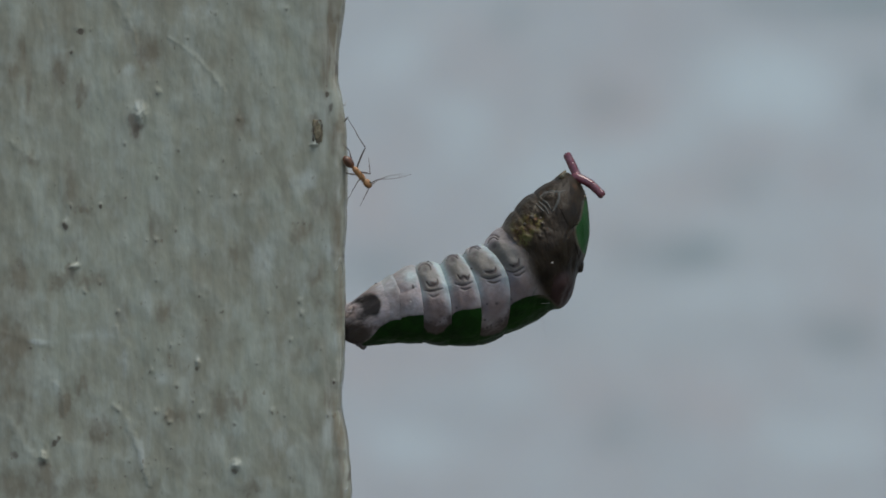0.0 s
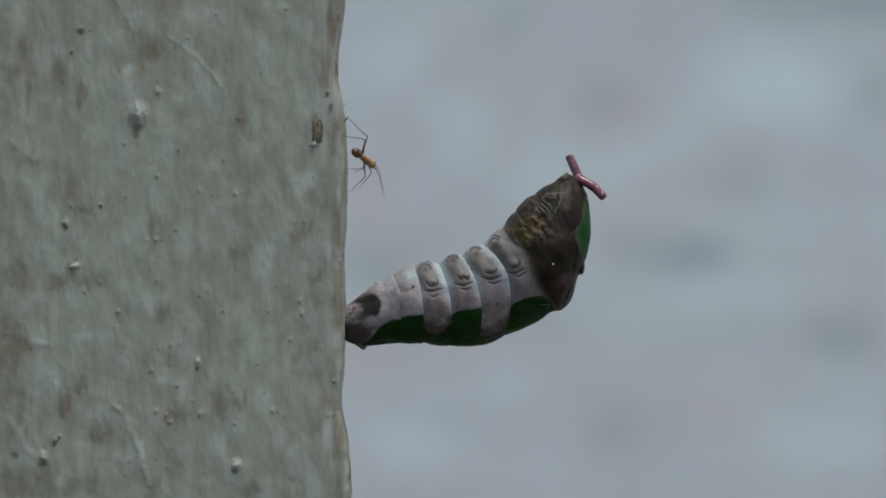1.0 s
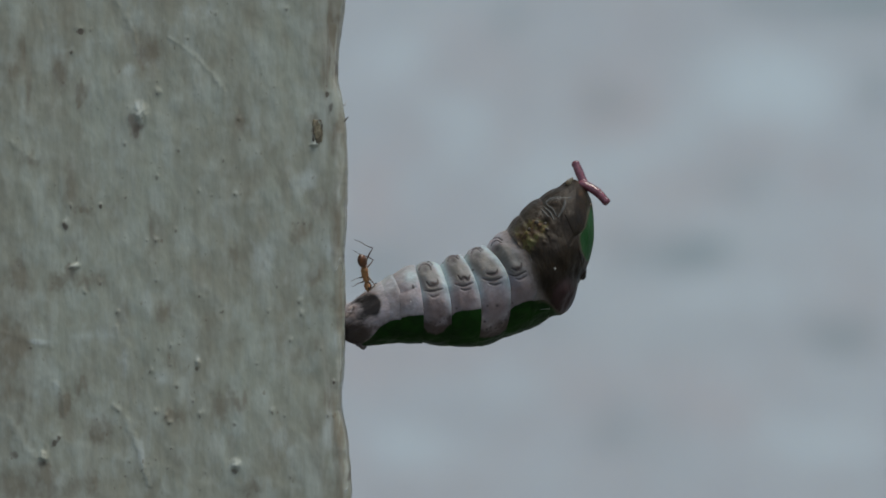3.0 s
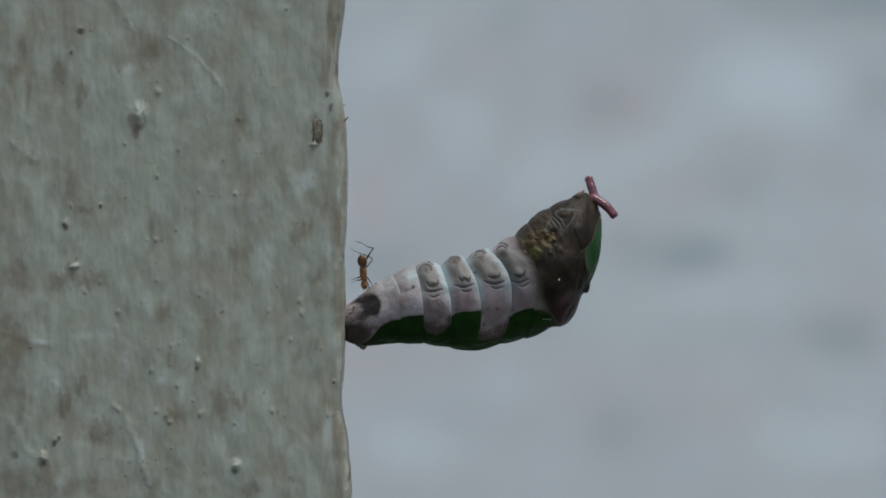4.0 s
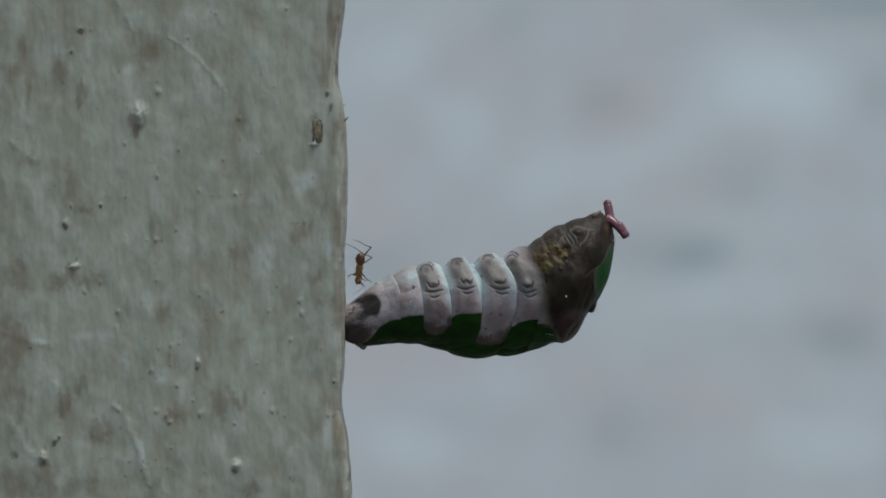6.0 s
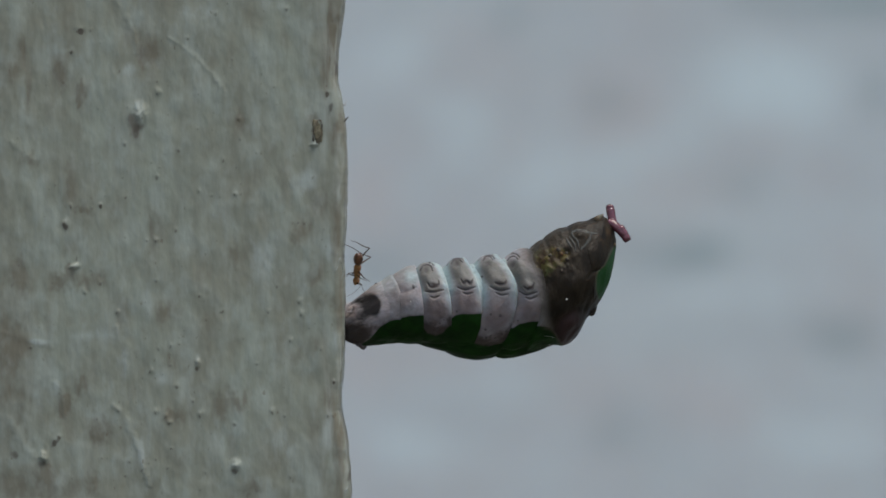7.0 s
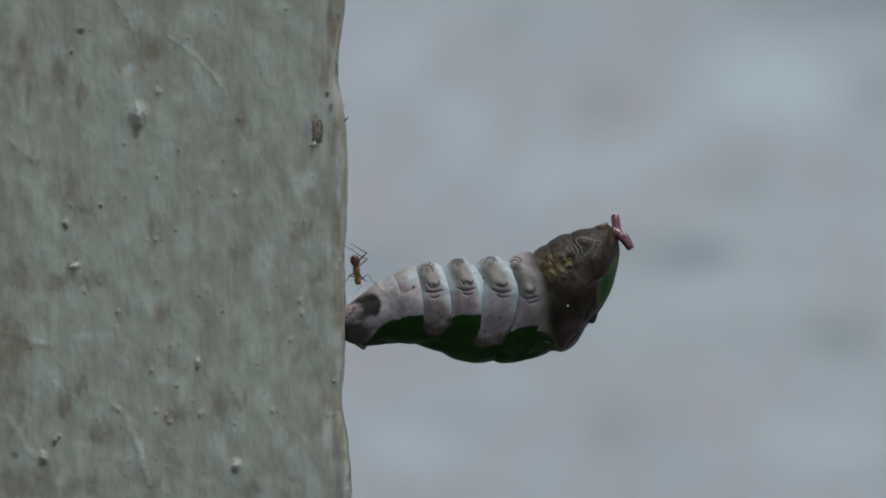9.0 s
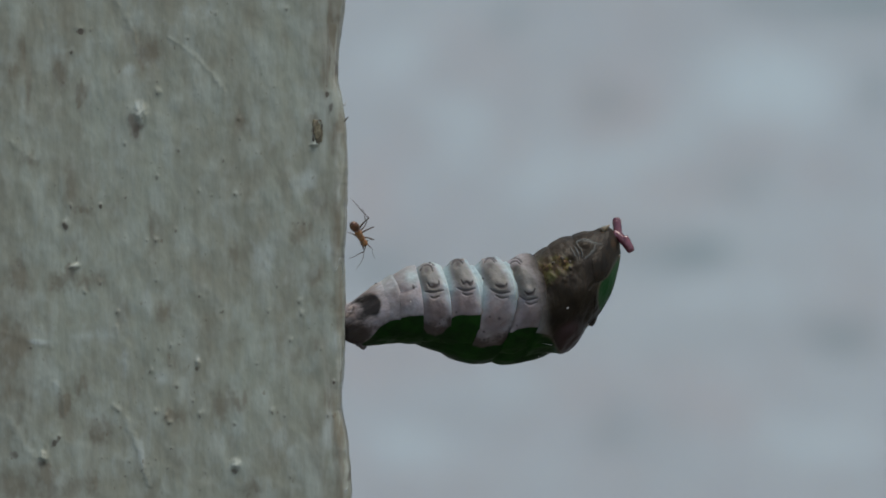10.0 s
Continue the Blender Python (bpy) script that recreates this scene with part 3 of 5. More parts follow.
    # torn paint curling at the worn edge, with a dark hollow behind
    for i, (pts, r) in enumerate(((((-10.42, -1.62), (-10.25, -0.95), (-9.91, -0.45)), 0.09), (((-10.08, -3.08), (-9.91, -2.18), (-10.08, -1.18)), 0.08), (((-10.86, -2.30), (-10.53, -1.96), (-10.30, -1.40)), 0.06),
                                  (((-9.86, 0.06), (-9.74, 0.45), (-9.97, 0.73)), 0.05), (((-9.97, -13.94), (-9.80, -11.98), (-9.86, -9.58)), 0.05), (((-10.08, -16.86), (-9.91, -16.07), (-10.08, -15.18)), 0.06),
                                  (((-9.86, -24.14), (-9.58, -23.80), (-9.24, -23.35)), 0.07), (((-10.30, 17.53), (-10.47, 16.74), (-10.30, 15.74)), 0.05))):
        bm = bmesh.new()
        path = smooth_path([on_face(*p, -0.08) for p in pts], 6)
        tube(bm, path, [0.6 * r * MM * (0.4 + 0.6 * math.sin(math.pi * k / (len(path) - 1)) + 0.25 * math.sin(k * 2.3 + i)) for k in range(len(path))], 7)
        part("paint_flake", bm, NODULE, ob, "pale curl of lifting paint")
    for a, b, c, fluff in (((-9.8, 12.66), (-9.58, 12.94), (-9.41, 13.1), RUST), ((-9.9, 14.2), (-9.72, 14.4), (-9.52, 14.75), SILK), ((-9.9, 14.3), (-9.75, 14.36), (-9.6, 14.25), SILK)):
        bm = bmesh.new()
        tube(bm, smooth_path([on_face(*a, 1.2), on_face(*b, 1.0), on_face(*c, 0.9)], 4), [0.00006] * 9, 5)
        part("fibre", bm, fluff, ob, "tiny fibre on the edge")
    return ob


post()

# ---- the swallowtail larva ----
PIVOT = (-1.18, -7.22)
ATTACH = (-9.46, -7.45)
# the body's axis: x, z, lean of the cross-section in degrees, half its height (mm)
AXIS = np.array([(-9.58, -7.28, -0, 1.85), (-7.92, -7.08, 3.14, 2.55), (-5.07, -5.96, 3.31, 3.39), (-2.32, -5.4, 5.99, 4.03), (0.11, -5.4, 6.8, 4.26),
                 (2.74, -4.93, 10.24, 4.72), (5.12, -3.81, 12.92, 4.88), (7.56, -2.18, 16.28, 5.19), (9.49, -0.45, 18.9, 5.45), (11.2, 1.43, 23.69, 4.74),
                 (12.85, 4.03, 26.97, 3.52), (13.3, 5.99, 33.45, 1.88), (13.55, 6.38, 33.69, 1.01)])


def axis(s):
    """The axis at places s (an array): Catmull-Rom between its stations, straight beyond its ends."""
    s = np.asarray(s, float)
    i = np.clip(np.floor(s).astype(int), 0, len(AXIS) - 2)
    t = (s - i)[..., None]
    a, b = AXIS[i], AXIS[i + 1]
    p, q = AXIS[np.maximum(i - 1, 0)], AXIS[np.minimum(i + 2, len(AXIS) - 1)]
    curve = 0.5 * (2 * a + (b - p) * t + (2 * p - 5 * a + 4 * b - q) * t * t + (3 * a - p - 3 * b + q) * t ** 3)
    return np.where((t < 0) | (t > 1), a + (b - a) * t, curve)


class Ring:
    """One ring of the body between two places on its axis. Marks and swellings lie at (x, z) of the body at rest, alike on both flanks."""

    def __init__(self, a, b, lip=0.10, tuck=0.10, proleg=None, rough=0.05, seed=0.0, back=0.5, front=0.25, soft=False, flat=0.96, shape=None, sweep=0.0):
        self.sweep = sweep
        self.a, self.b, self.lip, self.tuck, self.proleg, self.rough, self.seed = a, b, lip, tuck, proleg, rough, seed
        self.back, self.front, self.soft, self.flat, self.shape = back, front, soft, flat, shape

    def swell(self, w):
        if self.flat < 0.9:  # the hidden fold under the rings
            return 0.92 - 0.25 * (2 * w - 1) ** 4
        inner = 1 - self.tuck * np.clip(1 - w / 0.42, 0, 1) ** 2 * (1 + 0.6 * np.clip(w / 0.42, 0, 1)) - 0.03 * np.clip((w - 0.66) / 0.34, 0, 1) ** 2
        before = 1 - self.tuck - 0.05 * np.minimum(1, -w / 0.2)
        after = 1 - 0.03 - self.lip * np.clip((w - 1) / 0.06, 0, 1) ** 0.5
        return np.where(w < 0, before, np.where(w > 1, after, inner))

    def place(self, w, phi, lift=0.0, plain_skin=False):
        """Points of the skin, in mm from the pivot; phi in degrees, 0 at the top, 90 towards the camera. Also where they lie on the body at rest."""
        w, phi = np.broadcast_arrays(np.asarray(w, float), np.asarray(phi, float))
        s = self.a + w * (self.b - self.a)
        f = np.radians(phi)
        inside = (w >= 0) & (w <= 1)
        s = s + self.sweep * np.clip(w, 0, 1.1) ** 2 * ramp(-np.cos(f), 0.05, 0.55)
        # the rings bow forward on the flanks
        ax = axis(s + np.sin(f) ** 2 * np.interp(s, (1, 1.7, 2, 3, 4, 5, 6, 7, 8, 10, 12), (0.05, 0.32, 0.32, 0.17, 0.28, 0.43, 0.62, 0.6, 0.4, 0.1, 0)))
        cx, cz, lean, half = ax[..., 0], ax[..., 1], np.radians(ax[..., 2]), ax[..., 3]
        ease = np.where(inside & (self.flat > 0.9), 1 - 0.7 * np.clip((-np.cos(f) - 0.1) / 0.5, 0, 1), 1.0)
        keep = np.where(inside & self.soft, 0.04 + 0.85 * np.maximum(0.0, np.cos(f)) ** 5, 1.0)
        r = half * (1 + (self.swell(w) - 1) * ease * keep)
        if not self.soft and self.flat > 0.9:  # the rings round off towards each other along the top
            r = r - half * 0.3 * self.tuck * np.clip((w - 0.5) / 0.5, 0, 1.05) ** 2 * np.maximum(0.0, np.cos(f)) ** 1.5
            r = r + half * 0.012 * np.clip((w - 0.72) / 0.28, 0, 1) * np.sin(f) ** 2 * inside
        up, out = np.cos(f), self.flat * np.sin(f)

        def at(r):
            return cx - np.sin(lean) * r * up, -r * out, cz + np.cos(lean) * r * up

        x, y, z = at(r)
        k = 1 - np.abs(y) * MM / DIST
        rx, rz = x / k, z / k
        if not plain_skin:
            if self.proleg is not None:
                (px, pz), (mx, mz), (lx, lz) = self.proleg
                r = r + inside * (0.26 * dome(rx, rz, px, pz, 1.0, 0.95, 20, 1.6) + 0.20 * dome(rx, rz, mx, mz, 1.0, 0.62, -8, 1.4)
                                  + 0.16 * dome(rx, rz, lx, lz, 1.15, 1.5, 0, 1.5) + 0.10 * dome(rx, rz, 0.5 * (px + mx), 0.5 * (pz + mz), 0.9, 1.4, 25))
            if self.shape is not None:
                r = r + inside * self.shape(rx, rz)
            flat = [Vector(v) for v in np.stack([np.cos(f), np.sin(f), s * 0.6], -1).reshape(-1, 3)]
            shift = Vector((self.seed, 0, 0))
            n = np.array([noise.noise(v * 2.0 + shift) + 0.5 * noise.noise(v * 5.5) + 0.16 * noise.noise(v * 15 + shift) for v in flat]).reshape(r.shape)
            r = r + half * self.rough * n * np.where(inside, 1.0, 0.6)
        x, y, z = at(r + lift)
        return np.stack([x - PIVOT[0], y, z - PIVOT[1]], -1), rx, rz, s, phi

    def at(self, w, phi, lift=0.0):
        return Vector(self.place([w], [phi], lift)[0][0])

    def over(self, x, z, lift=0.0):
        """The skin's point on the near flank that covers (x, z) of the body at rest."""
        w, phi = np.meshgrid(np.linspace(0, 1, 60), np.linspace(2, 178, 120))
        _, rx, rz, _, _ = self.place(w, phi, 0.0, True)
        i = np.argmin((rx - x) ** 2 + (rz - z) ** 2)
        return self.at(w.flat[i], phi.flat[i], lift)


MASKS = ("plum", "seam", "green", "brown", "black", "beige", "sea", "dirt", "moss", "leaf", "pale", "rose", "line", "amber")


def ring_mesh(ring, masks, name, parent, label="", near=190, far=50, along=66):
    phi = np.concatenate([np.linspace(0, 180, near), np.linspace(180, 360, far)[1:-1]])
    w = np.concatenate([[-ring.back, -ring.back * 0.5, -0.08, -0.02], np.linspace(0, 1, along), [1.008, 1.02, 1.04, 1.08, 1 + ring.front * 0.7, 1 + ring.front]])
    W, PHI = np.meshgrid(w, phi, indexing="ij")
    xyz, rx, rz, s, _ = ring.place(W, PHI)
    m = masks(rx, rz, s, W, np.cos(np.radians(PHI)))
    rows, n = len(w), len(phi)
    i, k = np.meshgrid(np.arange(rows - 1), np.arange(n), indexing="ij")
    j = (k + 1) % n
    faces = np.stack([i * n + k, i * n + j, (i + 1) * n + j, (i + 1) * n + k], -1).reshape(-1, 4).tolist()
    faces += [list(range(n))[::-1], list(range((rows - 1) * n, rows * n))]
    me = bpy.data.meshes.new(name)
    me.from_pydata((xyz * MM).reshape(-1, 3).tolist(), [], faces)
    bm = bmesh.new()
    bm.from_mesh(me)
    bmesh.ops.recalc_face_normals(bm, faces=list(bm.faces))
    ob = part(name, bm, SKIN, parent, label)
    bpy.data.meshes.remove(me)
    for key in MASKS:
        v = np.broadcast_to(m.get(key, {"green": -1.0, "brown": -4.0}.get(key, 0.0)), W.shape).astype(np.float32)
        ob.data.attributes.new(key, "FLOAT", "POINT").data.foreach_set("value", v.ravel())
    return ob


# the drawn-in prolegs of the four banded rings: the pad's middle, the mouth-like fold, the swollen flank below
PROLEGS = {3: ((-1.79, -2.30), (-1.01, -3.58), (-0.78, -5.99)), 4: ((0.95, -1.40), (2.13, -2.97), (2.24, -4.98)),
           5: ((3.14, -0.78), (4.70, -2.30), (5.15, -5.54)), 6: ((5.15, 0.06), (7.17, -1.62), (7.73, -3.98))}
# dark fold lines round each proleg: points along the line, its width
FOLDS = {
    3: [([(-2.86, -2.13), (-2.69, -1.62), (-2.18, -1.29), (-1.57, -1.29), (-1.06, -1.68)], 0.13), ([(-2.41, -2.35), (-2.24, -1.85), (-1.79, -1.68), (-1.34, -1.85), (-1.18, -2.30)], 0.11),
        ([(-1.62, -3.42), (-1.34, -3.75), (-0.90, -3.75), (-0.56, -3.47), (-0.56, -3.14)], 0.12), ([(-1.85, -4.14), (-1.01, -4.20), (-0.06, -3.92)], 0.11), ([(-1.29, -4.65), (-0.90, -4.76), (-0.45, -4.54)], 0.10)],
    4: [([(-0.06, -1.40), (0.06, -0.95), (0.50, -0.62), (1.06, -0.62), (1.57, -0.95)], 0.13), ([(0.39, -1.40), (0.62, -1.01), (1.06, -0.90), (1.46, -1.18)], 0.11),
        ([(1.46, -2.74), (1.74, -3.08), (2.07, -2.91), (2.41, -3.08), (2.63, -2.63)], 0.12), ([(1.18, -3.47), (2.02, -3.64), (2.91, -3.30)], 0.11), ([(1.74, -3.92), (2.18, -4.03), (2.74, -3.86)], 0.10)],
    5: [([(2.13, -0.50), (2.18, 0.00), (2.63, 0.39), (3.25, 0.39), (3.70, 0.00)], 0.13), ([(2.58, -0.45), (2.74, 0.00), (3.14, 0.17), (3.53, -0.17)], 0.11),
        ([(4.20, -2.35), (4.70, -2.46), (5.15, -2.24), (5.21, -1.90)], 0.12), ([(3.81, -2.80), (4.70, -2.97), (5.71, -2.63)], 0.12), ([(4.42, -3.25), (5.04, -3.36), (5.66, -3.14)], 0.10)],
    6: [([(3.92, 0.17), (3.98, 0.78), (4.42, 1.29), (5.04, 1.40), (5.54, 1.12)], 0.13), ([(4.48, 0.45), (4.65, 0.84), (5.04, 1.06), (5.43, 0.84)], 0.11),
        ([(6.61, -1.62), (7.06, -1.79), (7.45, -1.51), (7.50, -1.06)], 0.12), ([(6.27, -2.13), (7.06, -2.30), (7.95, -1.85)], 0.12), ([(7.00, -2.58), (7.50, -2.63), (8.06, -2.24)], 0.10)]}
# where the chalky white gives way to green, along each ring
HEMS = {1: [(-8.62, -10.02), (-7.22, -8.79), (-6.27, -7.78), (-5.26, -7.17), (-4.70, -7.00)], 2: [(-5.26, -7.17), (-4.37, -6.83), (-3.30, -6.61), (-1.90, -6.55)],
        3: [(-2.24, -6.78), (-1.90, -7.78), (-1.46, -8.29), (-0.67, -8.46), (0.06, -8.23), (0.67, -7.45)], 4: [(0.78, -6.66), (1.23, -6.22), (1.90, -5.99), (2.91, -5.94), (3.81, -5.82)],
        5: [(3.47, -8.57), (4.26, -8.74), (5.04, -8.57), (5.71, -8.23), (6.38, -7.45), (6.94, -6.44)], 6: [(6.50, -5.88), (7.06, -5.26), (7.84, -4.82), (8.96, -4.59), (9.97, -4.54), (10.98, -5.04)]}


def hem(k, x, z):
    """How far a place lies below ring k's white, in mm."""
    p = np.array(HEMS[k])
    return np.interp(x, p[:, 0], p[:, 1]) - z


def freckles(x, z, spots):
    return sum((dome(x, z, cx, cz, r, r * 0.85, 20, 1.5) for cx, cz, r in spots), np.zeros_like(x))


def tail_masks(x, z, s, w, h):
    black = 1.0 * dome(x, z, -7.62, -5.10, 1.01, 0.67, -14, 1.2) + 1.5 * dome(x, z, -6.78, -5.60, 0.62, 1.01, 6, 1.3) + 0.8 * dome(x, z, -7.78, -6.50, 0.84, 0.50, 25, 1.3) + 0.35 * dome(x, z, -7.73, -5.82, 0.45, 0.45)
    black += 0.55 * stroke(x, z, [(-9.41, -5.66), (-8.74, -5.15), (-8.06, -5.15)], 0.22) + 0.5 * stroke(x, z, [(-9.52, -6.78), (-9.07, -6.27), (-8.85, -5.71)], 0.22) + 0.3 * dome(x, z, -8.51, -6.22, 0.45, 0.56)
    black += 0.5 * dome(x, z, -9.63, -8.34, 0.39, 1.01) + 0.5 * dome(x, z, -8.51, -7.34, 0.90, 0.39, 30)
    edge = ramp(x, -8.4, -6.6)
    return {"black": black, "dirt": 1.5 * (1 - edge) * ramp(-z, 6.6, 8.2) - 0.15 * (1 - edge) + 0.7 * dome(x, z, -6.50, -7.90, 1.46, 0.50, 25), "green": hem(1, x, z),
            "sea": 0.3 * edge * ramp(h, 0.1, 0.9), "rose": 0.25 * edge * ramp(-h, -0.4, 0.2)}


def rear_masks(x, z, s, w, h):
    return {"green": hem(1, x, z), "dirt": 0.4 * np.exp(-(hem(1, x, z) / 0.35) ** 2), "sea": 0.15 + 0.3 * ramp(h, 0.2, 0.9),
            "rose": 0.3 * dome(x, z, -5.60, -5.82, 0.67, 1.01), "line": 0.15 * stroke(x, z, [(-5.71, -4.20), (-5.26, -4.87), (-4.87, -5.82), (-4.87, -7.00)], 0.13) + 0.35 * dome(x, z, -5.66, -4.65, 0.28, 0.39)}


def last_masks(x, z, s, w, h):
    low = 0.35 * stroke(x, z, [(-5.04, -4.09), (-4.37, -4.31), (-3.47, -4.14), (-2.91, -3.81)], 0.15) + 0.9 * dome(x, z, -2.97, -3.70, 0.15, 0.25, 20)
    return {"green": hem(2, x, z), "sea": 0.15 + 0.45 * dome(x, z, -3.14, -2.74, 0.73, 0.78) + 0.15 * ramp(h, 0.3, 0.9),
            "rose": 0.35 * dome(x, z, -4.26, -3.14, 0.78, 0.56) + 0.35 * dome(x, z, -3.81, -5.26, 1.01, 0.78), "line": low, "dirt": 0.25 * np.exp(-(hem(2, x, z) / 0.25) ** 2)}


SPOTS = {3: [(-0.28, -7.22, 0.12), (0.11, -6.89, 0.10), (-0.78, -7.39, 0.11), (-1.23, -7.22, 0.10), (-0.50, -7.67, 0.13)], 4: [(1.34, -5.82, 0.14)],
         5: [(4.37, -5.43, 0.15), (5.32, -5.38, 0.20), (5.82, -7.06, 0.16), (6.16, -6.72, 0.12), (4.14, -7.00, 0.17), (4.76, -7.50, 0.12), (5.26, -7.62, 0.15), (2.80, -1.96, 0.15), (4.37, -7.78, 0.17)],
         6: [(6.78, -4.98, 0.12)]}


def banded_masks(k):
    def masks(x, z, s, w, h):
        (px, pz), (mx, mz), (lx, lz) = PROLEGS[k]
        tilt = math.degrees(math.atan2(mx - px, pz - mz))
        column = dome(x, z, 0.5 * (px + mx), 0.5 * (pz + mz), 1.02, 1.85, tilt, 1.7)
        lines = sum((1.15 if i < 3 else 0.8) * stroke(x, z, p, width) for i, (p, width) in enumerate(FOLDS[k]))
        lines = lines + 0.6 * dome(x, z, px, pz + 0.1, 0.38, 0.42) + 0.85 * dome(x, z, mx + 0.05, mz + 0.05, 0.42, 0.22, -10)
        low = hem(k, x, z)
        blue = ramp(z, lz - 0.6, pz + 0.3) * (1 - column) * (0.85 if k < 5 else 0.5) + 0.75 * np.clip(1 - w / 0.3, 0, 1) * ramp(z, lz - 1.2, lz + 1.5) * (1 - column)
        rim = np.clip((w - 0.8) / 0.2, 0, 1) * (1 - column)
        out = {"green": low * (0.3 if k in (3, 5) else 1.0), "line": lines + 0.8 * freckles(x, z, SPOTS[k]), "sea": blue * (0.35 if k == 6 else 1.0) + 0.35 * rim, "beige": column + (0.15 if k == 5 else 0.0),
               "rose": 0.85 * dome(x, z, lx, lz, 1.5, 1.7, 0, 1.4) * (1 - 0.5 * rim)}
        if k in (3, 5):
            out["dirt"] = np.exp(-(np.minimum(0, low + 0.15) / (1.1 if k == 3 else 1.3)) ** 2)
        if k == 6:
            out["brown"] = np.minimum(thorax_edge(x, z), -3.0 * low)
            out["beige"] = np.clip(out["beige"] + 0.45 * ramp(thorax_edge(x, z), -3.0, -0.6), 0, 1)
        return out
    return masks


def thorax_edge(x, z):
    """How far a place lies past the line where the white skin turns brown, in mm."""
    p = np.array([(10.30, -4.98), (9.86, -4.20), (9.30, -3.30), (8.96, -2.18), (8.51, -1.06), (7.73, 0.06), (6.83, 1.18), (6.10, 2.18), (5.49, 3.19)])
    return x - np.interp(z, p[:, 1], p[:, 0])


def back_green(x, z):
    """How far a place lies inside the green patch along the back of the thorax."""
    p = np.array([(14.67, -0.62), (13.78, -0.39), (13.27, 0.62), (13.05, 1.62), (13.05, 2.18), (13.55, 2.86), (13.83, 4.31), (14.11, 5.32), (15.46, 5.88)])
    return x - np.interp(z, p[:, 1], p[:, 0])


MOUTH_SEAMS = [([(9.63, 4.98), (10.19, 5.32), (10.86, 5.49), (11.54, 5.54), (12.10, 5.77)], 0.10), ([(11.54, 5.54), (11.54, 4.93), (11.26, 4.31), (10.92, 3.75)], 0.10),
               ([(9.69, 4.98), (9.97, 4.65), (10.42, 4.37), (10.70, 3.86)], 0.07), ([(9.46, 4.70), (9.80, 4.37), (10.19, 4.03), (10.47, 3.47)], 0.07), ([(9.24, 4.42), (9.63, 4.03), (9.97, 3.75)], 0.07)]


def thorax_shape(x, z):
    """Swellings of the thorax and head: folded legs, the cheek, the hanging lobe, knobbly skin."""
    r = 0.22 * dome(x, z, 6.83, 2.07, 1.23, 1.40, 30, 2.2) + 0.18 * dome(x, z, 8.46, 3.81, 1.23, 1.29, 30, 2.2) + 0.25 * dome(x, z, 10.30, 5.38, 1.46, 1.12, 40, 2)
    r += 0.18 * dome(x, z, 12.15, 3.53, 1.06, 2.35, 6, 2.4) + 0.75 * dome(x, z, 11.87, -3.98, 0.95, 1.85, -24, 2.6) + 0.30 * dome(x, z, 12.32, 0.17, 1.46, 1.57, 0, 2.2)
    r += 0.22 * dome(x, z, 10.30, 0.90, 1.46, 1.23, 0, 1.6) + 0.2 * dome(x, z, 9.86, -1.62, 1.34, 1.46, 0, 1.8)
    r -= 0.32 * dome(x, z, 9.52, 3.25, 0.39, 0.34) - 0.18 * dome(x, z, 10.53, 4.98, 0.45, 0.28, 20, 1.5)
    r += 0.16 * dome(x, z, 9.30, 2.74, 0.28, 0.22) + 0.15 * dome(x, z, 9.74, 2.46, 0.22, 0.22) + 0.16 * dome(x, z, 8.62, 2.97, 0.34, 0.28) + 0.14 * dome(x, z, 7.90, 2.58, 0.34, 0.39)
    r -= 0.09 * stroke(x, z, [(6.94, 3.86), (7.45, 3.47), (7.95, 2.63), (8.06, 1.96)], 0.22) + 0.08 * stroke(x, z, [(9.02, 5.54), (9.41, 4.98), (9.35, 4.20), (8.96, 3.53)], 0.22)
    r -= 0.08 * stroke(x, z, [(5.38, 3.08), (5.94, 2.41), (6.33, 1.18), (6.83, 0.06)], 0.22)
    for points, width in MOUTH_SEAMS:
        r += 0.06 * stroke(x, z, points, width)
    r -= 0.04 * stroke(x, z, [(11.20, 5.66), (11.09, 4.42), (11.31, 2.74), (11.87, 1.29)], 0.17) + 0.12 * stroke(x, z, [(13.27, 2.41), (12.54, 1.85), (12.21, 1.18)], 0.17)
    rnd = random.Random(3)
    for _ in range(60):
        t, u = rnd.uniform(0, 1), rnd.gauss(0, 0.8)
        r += rnd.uniform(0.03, 0.09) * dome(x, z, 7.0 + 3.0 * t + 0.5 * u, 0.6 + 2.2 * t - 0.7 * u, rnd.uniform(0.15, 0.3), rnd.uniform(0.15, 0.3))
    return r


